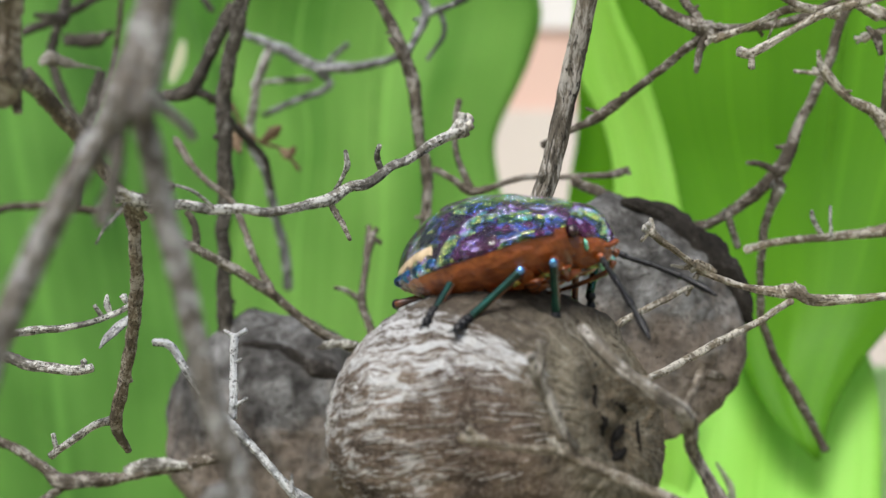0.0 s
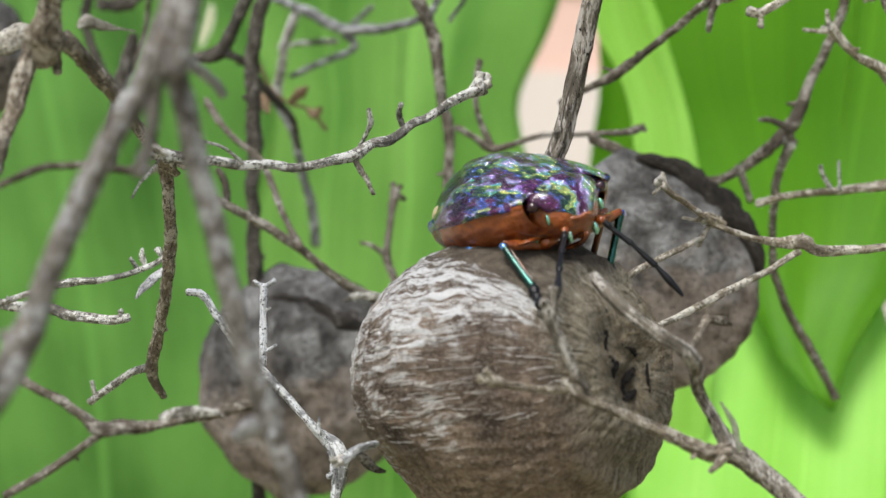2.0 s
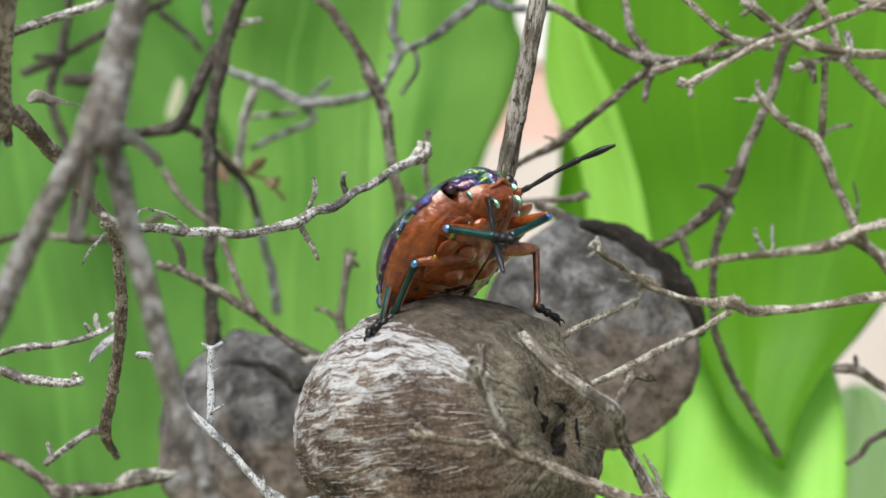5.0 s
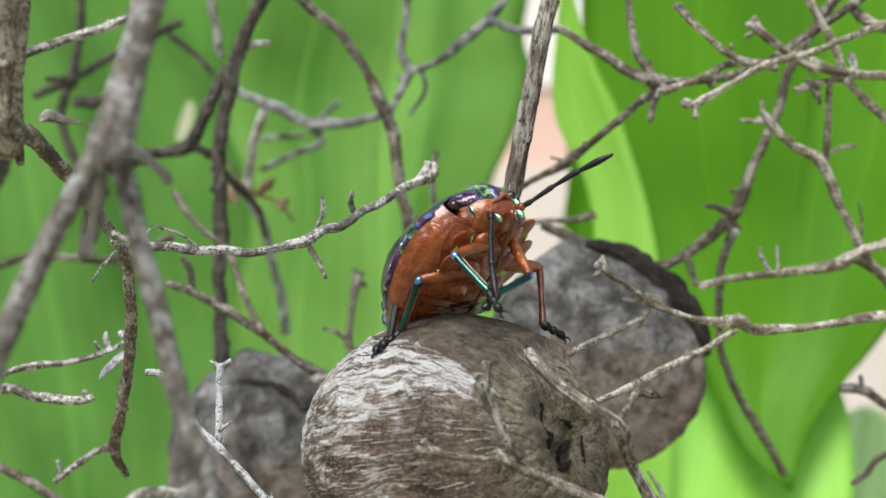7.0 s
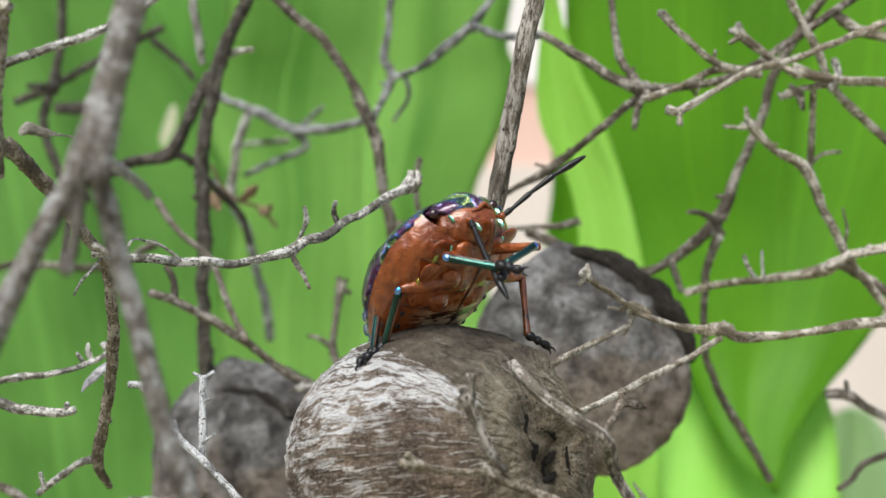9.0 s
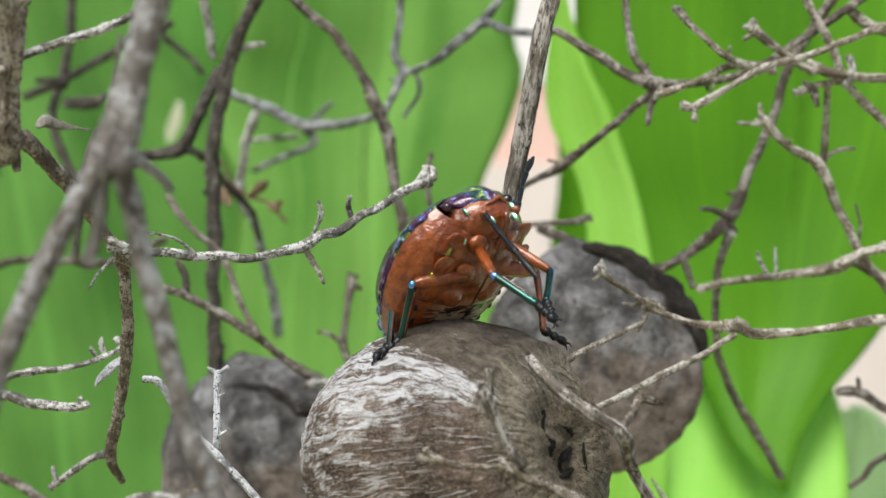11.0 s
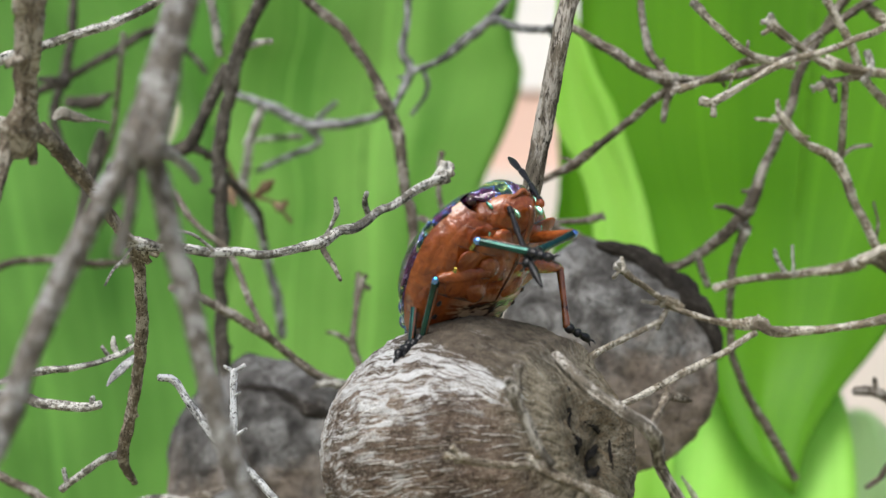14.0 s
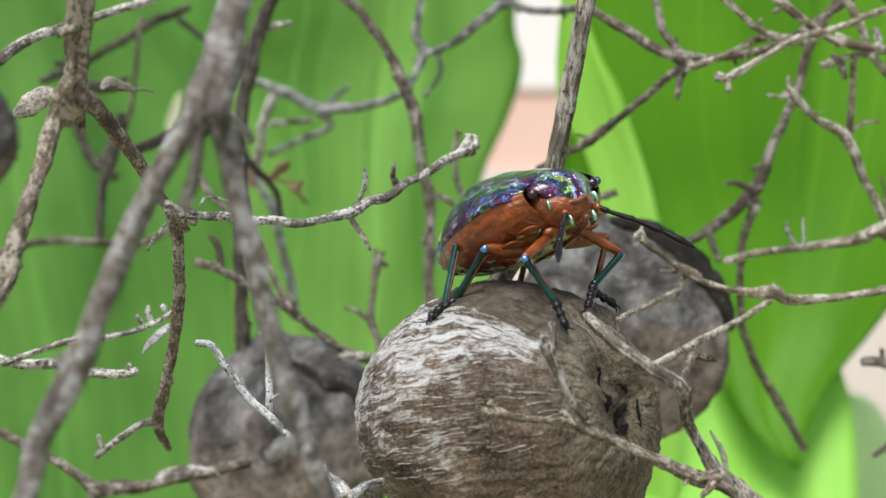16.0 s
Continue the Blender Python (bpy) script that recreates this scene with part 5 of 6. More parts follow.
def plain(name, c1, c2, scale, rough, metal=0.0, spec=0.5, rel=0.2, coat=0.0):
    m, n, l, b = material(name, rough=rough, metal=metal, spec=spec)
    b.inputs["Coat Weight"].default_value = coat
    b.inputs["Coat Roughness"].default_value = 0.06
    ob = coords(n, l, (1000, 1000, 1000))
    f = noise_tex(n, l, ob, scale, 4, 0.6)
    l.new(ramp(n, l, f, [(0.35, c1), (0.65, c2)]), b.inputs["Base Color"])
    bump(n, l, b, noise_tex(n, l, ob, scale * 3, 3), rel, 0.00008)
    return m


def belly_material(name, low, high, pale):
    """Glossy translucent cuticle; with pale, a whitish hind middle crossed by dark bars."""
    m, n, l, b = material(name, rough=0.24, spec=0.5)
    ob = coords(n, l, (1000, 1000, 1000))
    f = noise_tex(n, l, ob, 0.8, 4, 0.6)
    col = ramp(n, l, f, [(0.32, low), (0.66, high)])
    fleck = noise_tex(n, l, coords(n, l, (900, 1500, 1500)), 1.7, 3, 0.6)
    col = mix(n, l, ramp(n, l, fleck, [(0.27, (0.6,)), (0.33, (0.0,))]), col, tuple(0.25 * c for c in low))
    if pale:
        sep = n.new("ShaderNodeSeparateXYZ")
        l.new(ob, sep.inputs[0])
        rear = ramp(n, l, math_node(n, l, "MULTIPLY", sep.outputs["X"], -0.2), [(0.1, (0.0,)), (0.28, (1.0,))])
        mid = ramp(n, l, math_node(n, l, "MULTIPLY", math_node(n, l, "ABSOLUTE", sep.outputs["Y"]), 0.25), [(0.4, (1.0,)), (0.72, (0.0,))])
        bars = ramp(n, l, noise_tex(n, l, coords(n, l, (1300, 450, 450)), 1.2, 3), [(0.47, (0.0,)), (0.54, (1.0,))])
        col = mix(n, l, math_node(n, l, "MULTIPLY", rear, mid), col, mix(n, l, bars, (0.36, 0.25, 0.16), (0.035, 0.012, 0.008)))
    l.new(col, b.inputs["Base Color"])
    b.inputs["Coat Weight"].default_value = 0.45
    b.inputs["Coat Roughness"].default_value = 0.07
    b.inputs["Subsurface Weight"].default_value = 0.3
    b.inputs["Subsurface Radius"].default_value = (1.0, 0.35, 0.12)
    b.inputs["Subsurface Scale"].default_value = 0.0006
    wrinkle = noise_tex(n, l, coords(n, l, (700, 1300, 1300)), 1.5, 3, 0.5, 0.6)
    bump(n, l, b, math_node(n, l, "ADD", math_node(n, l, "MULTIPLY", wrinkle, 1.0), math_node(n, l, "MULTIPLY", f, 1.6)), 0.42, 0.0005)
    return m


shell_front = shell_material("iridescent_shoulder_shell", 0.09, 0.36, 0.0, -0.05)
shell_wing = shell_material("iridescent_wing_pad_shell", 0.16, 0.32, 0.3, 0.0)
shell_rear = shell_material("iridescent_abdomen_shell", 0.27, 0.06, 0.2, 0.06)
shell_head = shell_material("iridescent_brow_shell", 0.1, 0.55, 0.3, -0.03)
shell_rim = shell_material("iridescent_rim_shell", 0.33, 0.1, 0.1, -0.12)
belly = belly_material("orange_belly", (0.11, 0.022, 0.004), (0.32, 0.082, 0.014), True)
orange = belly_material("orange_cuticle", (0.12, 0.025, 0.004), (0.31, 0.08, 0.014), False)
green_metal = plain("green_blue_metal", (0.003, 0.02, 0.014), (0.01, 0.095, 0.075), 0.7, 0.26, 0.85, 0.8, coat=0.5)
blue_metal = plain("blue_violet_metal", (0.03, 0.45, 0.6), (0.3, 0.2, 0.8), 1.6, 0.2, 0.9, 0.8, coat=0.5)
spot_metal = plain("dark_blue_metal", (0.004, 0.006, 0.02), (0.03, 0.2, 0.45), 1.5, 0.22, 0.85, 0.8, coat=0.6)
brown_leg = plain("amber_leg", (0.04, 0.013, 0.005), (0.15, 0.045, 0.014), 1.0, 0.22, coat=0.6)
black = plain("black_cuticle", (0.003, 0.003, 0.004), (0.01, 0.011, 0.013), 2.0, 0.36, 0.0, 0.35)
gold_metal = plain("gold_green_metal", (0.06, 0.4, 0.2), (0.6, 0.42, 0.06), 1.8, 0.25, 0.9, 0.8, 0.6)
mint_metal = plain("mint_green_metal", (0.1, 0.6, 0.4), (0.5, 0.8, 0.6), 1.5, 0.25, 0.9, 0.8)
eye_mat = plain("dark_red_eye", (0.01, 0.001, 0.003), (0.03, 0.003, 0.006), 4.0, 0.1, coat=0.5)
cream = plain("cream_cuticle", (0.45, 0.33, 0.18), (0.72, 0.58, 0.38), 1.4, 0.35, coat=0.3)


def profile(x, rows):
    return float(np.interp(x, [r[0] for r in rows], [r[1] for r in rows]))


def smooth_profile(rows):
    """The profile through the rows, rounded off over about a millimetre."""
    xs = np.linspace(rows[0][0], rows[-1][0], 90)
    ys = np.interp(xs, [r[0] for r in rows], [r[1] for r in rows])
    for _ in range(10):
        ys[1:-1] = 0.25 * ys[:-2] + 0.5 * ys[1:-1] + 0.25 * ys[2:]
    return list(zip(xs, ys))


TAIL, NECK = -6.6, 3.95
WIDTH = smooth_profile([(TAIL, 0.1), (-6.3, 1.0), (-5.3, 2.1), (-4, 3.25), (-2, 4.15), (0, 4.5), (1.5, 4.4), (2.6, 4.0), (3.4, 3.4), (NECK, 2.75)])
HEIGHT = smooth_profile([(TAIL, -0.1), (-6.35, 0.8), (-5.6, 1.7), (-4.6, 2.4), (-3.6, 2.85), (-2.7, 3.05), (-1, 3.05), (0.6, 2.65), (2.7, 1.87), (NECK, 1.3)])
MARGIN = [(TAIL, -0.2), (-4, 0.0), (0, 0.3), (2, 0.5), (NECK, 0.5)]
DEPTH = smooth_profile([(TAIL, -0.3), (-5.6, -0.9), (-4, -1.6), (-2, -2.05), (1, -2.15), (2.5, -1.95), (3.5, -1.6), (NECK, -1.3)])

HIPS = {"front": (2.9, 1.05, -1.9), "mid": (1.2, 1.35, -2.1), "hind": (-0.5, 1.45, -2.05)}


def back_point(x, phi, lift=0.0):
    """A point of the back: phi from 0 at the margin of one side over the top to pi."""
    w, h, z0 = profile(x, WIDTH), profile(x, HEIGHT), profile(x, MARGIN)
    s = abs(math.sin(phi)) ** 1.6
    dimple = 0.05 * noise.noise(Vector((x * 0.9, math.cos(phi) * 3, 0)))
    return Vector((x, (w + lift) * math.cos(phi), z0 + (h - z0 + dimple + lift) * s))


def plate(nu, nv, place, lift, flat=10):
    """A raised plate of the back; place(a, b) gives x and phi. Its edges dip into the back."""
    def fn(a, b):
        x, phi = place(a, b)
        dome = (1 - abs(2 * a - 1) ** flat) * (1 - abs(2 * b - 1) ** flat)
        return tuple(back_point(x, phi, lift * dome - 0.02 + 0.02 * dome))
    return sheet_grid(nu, nv, fn)


def blob(cx, cy, cz, rx, ry, rz, slant=0.0, nu=18, nv=12):
    def fn(a, b):
        c, s = math.cos(math.pi * (b - 0.5)), math.sin(math.pi * (b - 0.5))
        p, q = c * math.cos(2 * math.pi * a), c * math.sin(2 * math.pi * a)
        return (cx + rx * p + slant * ry * q, cy + ry * q, cz + rz * s)
    return sheet_grid(nu, nv, fn, closed=True)


def under(x, y):
    """Height of the underside at x, y."""
    c = min(abs(y) / profile(x, WIDTH), 0.985)
    z0, d = profile(x, MARGIN), profile(x, DEPTH)
    return z0 + (d - z0) * (1 - c * c) ** 0.42


def build_bug():
    root = thing("jewel_bug", "iridescent purple and green jewel bug with orange underside", "insect")

    def along(b):
        return TAIL + (NECK - TAIL) * (0.5 - 0.5 * math.cos(math.pi * b))

    v, f = sheet_grid(61, 80, lambda a, b: tuple(back_point(along(b), math.pi * a)))
    part("abdomen_back", v, f, shell_rear, root, "dark purple and green iridescent hind back")

    def belly_fn(a, b):
        x = along(b)
        t = math.pi * a
        w, d, z0 = profile(x, WIDTH), profile(x, DEPTH), profile(x, MARGIN)
        c = math.cos(t)
        depth = abs(math.sin(t)) ** 0.84
        if x < -0.6:
            # overlapping belly segments, bowed toward the tail
            k = (x + 0.25 * c * c * 2.4) / 0.95
            seg = 0.09 * (k - math.floor(k)) - 0.04
        else:
            k = (x - 0.35 * abs(c)) / 1.7
            seg = 0.3 * (0.5 - (1 - abs(math.sin(math.pi * k))) ** 3) * abs(c) ** 1.2 + 0.2 * noise.noise(Vector((x * 1.3, c * 4.0, 1.7)))
        seg += 0.06 * noise.noise(Vector((x * 2.5, c * 7, 4.7)))
        return (x, -w * 1.004 * c, z0 - 0.03 + (d - seg * abs(math.sin(t)) - z0) * depth)
    v, f = sheet_grid(61, 90, belly_fn)
    part("underside", v, f, belly, root, "glossy orange underside with dark bars")

    # shoulder plate, shield plate and wing pads
    v, f = plate(61, 26, lambda a, b: ((0.55 + 0.5 * math.cos(2 * math.pi * a)) * (1 - b) + (NECK + 0.02) * b, math.pi * (0.004 + 0.992 * a)), 0.16, 14)
    part("shoulder_plate", v, f, shell_front, root, "purple shoulder plate with gold and lilac stripes")
    v, f = plate(31, 30, lambda a, b: (0.75 - 4.1 * b, math.pi * (0.5 + (a - 0.5) * 0.44 * (1 - 0.85 * b ** 2.2))), 0.14, 8)
    part("shield_plate", v, f, shell_front, root, "purple shield plate on the back")
    for sgn in (0, 1):
        def pad_place(a, b):
            x = 1.15 - 4.1 * b + 0.55 * a * b
            phi = 0.01 + (0.98 - 0.62 * b ** 2.5) * a
            return x, (phi if sgn else math.pi - phi)
        v, f = plate(26, 34, pad_place, 0.26, 7)
        part("wing_pad", v, f, shell_wing, root, "glittering lilac, gold and blue wing pad")
        y = 1 if sgn else -1
        rim = [back_point(3.5 - 9.6 * k / 40, 0.02 if sgn else math.pi - 0.02) for k in range(41)]
        v, f, u = tube([(p.x, p.y - y * 0.05, p.z + 0.02, 0.15 + 0.03 * max(0.0, p.x)) for p in rim], 0.15, 10, 0.25, 2.0 + y)
        part("margin_rim", v, f, shell_rim, root, "glinting green and violet rim of the back", uvs=u)
        v, f = plate(10, 30, lambda a, b: (-2.75 - 3.45 * b, (lambda p: p if sgn else math.pi - p)((0.36 + 0.1 * abs(math.sin(4 * math.pi * b))) * (1 - a) + 0.62 * a)), 0.05, 6)
        part("margin_band", v, f, cream, root, "cream band along the flank")
        for k in range(4):
            x = -5.75 + 0.95 * k
            p = back_point(x, 0.2 if sgn else math.pi - 0.2, 0.0)
            v, f = blob(p.x, p.y - y * 0.04, p.z - 0.04, 0.42, 0.11, 0.3 + 0.03 * k, y * 0.8)
            part("margin_spot", v, f, spot_metal, root, "dark metallic blue spot")
            v, f = blob(p.x + 0.05, p.y + y * 0.03, p.z - 0.02, 0.22, 0.06, 0.14, y * 0.8)
            part("spot_gleam", v, f, blue_metal, root, "bright blue centre of a spot")

    def skull(a, b):
        th, ph = 2 * math.pi * a, math.pi * (b - 0.5)
        d = Vector((math.cos(ph) * math.cos(th), math.cos(ph) * math.sin(th), math.sin(ph)))
        x = 3.7 + 1.5 * d.x
        y = d.y * (2.15 - 0.55 * max(d.x, 0))
        z = -0.35 + 1.5 * d.z - 0.35 * max(d.x, 0) ** 1.5 + 0.08 * noise.noise(d * 2.6)
        return (x, y, z)
    v, f = sheet_grid(44, 30, skull, closed=True)
    head = part("head", v, f, orange, root, "glossy orange head")

    def shield(a, b):
        q = 2 * a - 1
        t = 0.5 * math.pi * (1.18 * b - 0.18)
        w = 2.45 - 0.25 * b - 1.2 * b ** 3
        x = 3.65 + 1.68 * math.sin(t) - q * q * (0.2 + 0.65 * b)
        z = 1.5 - 2.3 * (1 - math.cos(t)) ** 0.95 - q * q * 0.85 * (1 - b ** 2)
        x += 0.05 * math.cos(9 * q) * b
        return (x, q * w, z + 0.05 * math.cos(7 * q))
    nu, nv = 33, 22
    v, f = sheet_grid(nu, nv, shield)
    o = len(v)
    v += [(x - 0.14, y * 0.97, z - 0.12) for x, y, z in v]
    f += [tuple(k + o for k in q[::-1]) for q in f]
    e = (nv - 1) * nu
    for i in range(nu - 1):
        f += [(i, i + 1, i + 1 + o, i + o), (e + i, e + i + 1, e + i + 1 + o, e + i + o)]
    for j in range(nv - 1):
        f += [(j * nu, (j + 1) * nu, (j + 1) * nu + o, j * nu + o), (j * nu + nu - 1, (j + 2) * nu - 1, (j + 2) * nu - 1 + o, j * nu + nu - 1 + o)]
    part("head_shield", v, f, shell_head, head, "metallic purple and green brow")
    v, f, u = tube([(*(Vector(shield(0.06 + 0.88 * k / 12, 1.0)) + Vector((0.0, 0, -0.06))), 0.13) for k in range(13)], 0.2, 10, 0.03)
    part("brow_rim", v, f, orange, head, "orange rim below the brow", uvs=u)
    for sy in (-1, 1):
        v, f = blob(4.08, sy * 2.26, 0.2, 0.35, 0.33, 0.32, nu=24, nv=16)
        part("eye", v, f, eye_mat, head, "dark red bead-like eye")
        v, f = blob(4.4, sy * 1.75, -0.62, 0.14, 0.12, 0.3, 0.6 * sy)
        part("cheek_mark", v, f, mint_metal, head, "green metallic cheek mark")
        v, f = blob(4.62, sy * 0.85, -1.72, 0.2, 0.14, 0.34, 0.4 * sy)
        part("cheek_mark", v, f, mint_metal, head, "green metallic cheek mark")
        v, f = blob(4.78, sy * 1.2, -1.38, 0.26, 0.24, 0.24)
        part("antenna_socket", v, f, orange, head, "orange antenna socket")
        for x, y, r, s, mat, text in ((3.0, 2.5, 0.5, 1.1, gold_metal, "gold-green metallic mark"), (2.45, 2.75, 0.42, 1.2, gold_metal, "gold-green metallic mark"),
                                      (3.15, 1.95, 0.26, 0.9, mint_metal, "bright green metallic mark"), (1.5, 3.0, 0.4, 1.1, gold_metal, "gold-green metallic mark"),
                                      (0.9, 3.3, 0.3, 1.2, gold_metal, "gold-green metallic mark")):
            v, f = blob(x, sy * y, under(x, y) - 0.12, s * r, 0.3 * r, 0.16, 0.8 * sy)
            part("thorax_mark", v, f, mat, root, text)
        # swollen side plates and leg bases of the thorax
        for x, y, rx, ry, rz in ((2.75, 2.1, 0.85, 1.1, 0.2), (1.35, 2.3, 0.85, 1.25, 0.2), (-0.15, 2.45, 0.85, 1.25, 0.18)):
            v, f = blob(x, sy * y, under(x, y) + 0.12, rx, ry, rz, 0.45 * sy, 30, 18)
            part("side_plate", v, f, orange, root, "glossy orange thorax plate")
        for x0, x1, y1 in ((3.55, 3.3, 2.9), (2.05, 2.35, 3.5), (0.6, 0.95, 3.8), (-0.95, -0.6, 3.7)):
            line = [(x0 + (x1 - x0) * q, sy * (0.9 + (y1 - 0.9) * q)) for q in (0, 0.2, 0.4, 0.6, 0.8, 1.0)]
            v, f, u = tube([(x, y, under(x, y) - 0.04, 0.06 if 0 < k < 5 else 0.03) for k, (x, y) in enumerate(line)], 0.2, 8, 0.3, x0)
            part("belly_crease", v, f, brown_leg, root, "dark crease between the thorax plates", uvs=u)
        for hx, hy, hz in HIPS.values():
            v, f = blob(hx + 0.05, sy * (hy - 0.1), hz + 0.14, 0.66, 0.8, 0.36, 0.3 * sy, 22, 14)
            part("leg_base", v, f, orange, root, "glossy orange leg base")
        for k in range(4):
            x = -1.3 - 0.95 * k
            y = 0.74 * profile(x, WIDTH)
            v, f = blob(x, sy * y, under(x, y) - 0.02, 0.2, 0.15, 0.1)
            part("breathing_spot", v, f, black, root, "small black spot on the belly")
    v, f, u = tube([(5.0, 0, -1.75, 0.17), (4.4, 0, -2.2, 0.15), (2.0, 0, -2.5, 0.1), (-0.8, 0, -2.4, 0.05)], 0.3, 8, 0.03)
    part("beak", v, f, brown_leg, head, "thin dark brown beak folded under the body", uvs=u)
    return root


FEMUR = {"front": 2.9, "mid": 2.9, "hind": 3.2}
TIBIA = {"front": 2.9, "mid": 3.4, "hind": 3.7}


def build_legs(root):
    legs = {}
    for where in HIPS:
        for side in ("r", "l"):
            lf, lt = FEMUR[where], TIBIA[where]
            thick = 0.72 if where == "front" else 1.0
            v, f, u = tube([(0, 0, 0, 0.3), (lf * 0.3, 0, 0.02, 0.42 * thick), (lf * 0.75, 0, 0, 0.36 * thick), (lf, 0, 0, 0.22)], 0.2, 14, 0.04)
            fem = part("femur", v, f, orange, root, "glossy orange femur", uvs=u)
            green = side == "r" or where == "front"
            v, f, u = tube([(0, 0, 0, 0.22), (lt * 0.1, 0, 0.05, 0.22), (lt * 0.55, 0, 0.04, 0.19), (lt, 0, 0, 0.23)], 0.2, 12, 0.03)
            tib = part("tibia", v, f, green_metal if green else brown_leg, root, "metallic green tibia" if green else "amber tibia", uvs=u)
            v, f = blob(0.1, 0, 0.08, 0.27, 0.22, 0.21)
            part("knee", v, f, blue_metal if green else orange, tib, "bright blue-violet knee" if green else "orange knee")
            if green:
                v, f, u = tube([(lt * 0.12, 0.17, -0.05, 0.07), (lt * 0.55, 0.15, -0.05, 0.08), (lt * 0.95, 0.17, -0.05, 0.06)], 0.3, 8, 0.05)
                part("leg_stripe", v, f, brown_leg, tib, "amber stripe down the shin", uvs=u)
            v, f, u = tube([(-0.05, 0, 0, 0.22), (0.25, 0, 0, 0.3), (0.44, 0, 0, 0.18), (0.74, 0, -0.02, 0.28), (0.9, 0, -0.02, 0.17), (1.25, 0, -0.02, 0.26), (1.55, 0, -0.14, 0.12)], 0.1, 10, 0.08)
            tar = part("tarsus", v, f, black, root, "black jointed foot", uvs=u)
            for cy in (-1, 1):
                v, f, u = tube([(1.45, cy * 0.05, -0.08, 0.08), (1.68, cy * 0.17, -0.1, 0.06), (1.8, cy * 0.22, -0.28, 0.03)], 0.08, 6, 0.02)
                part("claw", v, f, black, tar, "small black claw", uvs=u)
            legs[where + "_" + side] = (fem, tib, tar)
    for side in ("r", "l"):
        v, f, u = tube([(0, 0, 0, 0.15), (0.5, 0, 0, 0.17), (0.62, 0, 0, 0.12), (1.9, 0, 0.1, 0.16), (2.0, 0, 0.1, 0.11), (3.5, 0, 0.1, 0.19), (3.6, 0, 0.1, 0.12), (4.7, 0, 0.0, 0.2), (5.6, 0, -0.12, 0.08)], 0.15, 10, 0.03)
        legs["antenna_" + side] = (part("antenna", v, f, black, root, "thin black jointed antenna", uvs=u),)
    return legs


bug = build_bug()
legs = build_legs(bug)

# seconds; place in mm
BUG = [
    (0.0, 2.16, -0.52, -0.86),
    (0.5, 1.84, -0.44, -0.78),
    (1.0, 1.42, -0.39, -1.00),
    (1.5, 1.20, -0.27, -1.08),
    (2.0, 1.74, -0.26, -1.17),
    (2.5, 1.82, -0.28, 0.15),
    (3.0, 1.72, -0.47, 0.31),
    (3.5, 1.60, -0.70, 0.29),
    (7.0, 1.36, -0.74, 0.47),
    (10.5, 1.14, -0.79, 0.53),
    (13.0, 1.13, -0.79, 0.52),
    (15.0, 1.26, -0.78, 0.52),
    (15.5, 1.81, -0.55, 0.84),
    (16.0, 2.18, -0.32, 0.86),
]
# seconds; turns about x, y, z in degrees
TURN = [
    (0.0, 4.6, -14.8, -24.8),
    (0.5, 5.5, -17.6, -25.1),
    (1.0, 3.3, -10.6, -36.9),
    (1.5, 8.0, -11.1, -45.2),
    (2.0, 13.6, -7.2, -56.1),
    (2.5, 12.9, -20.9, -56.2),
    (3.0, 10.2, -35.8, -57.9),
    (3.5, 12.2, -45.9, -53.2),
    (7.0, 12.0, -48.6, -53.7),
    (10.5, 10.5, -50.0, -54.8),
    (13.0, 10.0, -51.1, -54.8),
    (15.0, 10.0, -50.6, -54.9),
    (15.5, 10.0, -36.0, -58.6),
    (16.0, 10.1, -21.0, -55.9),
]
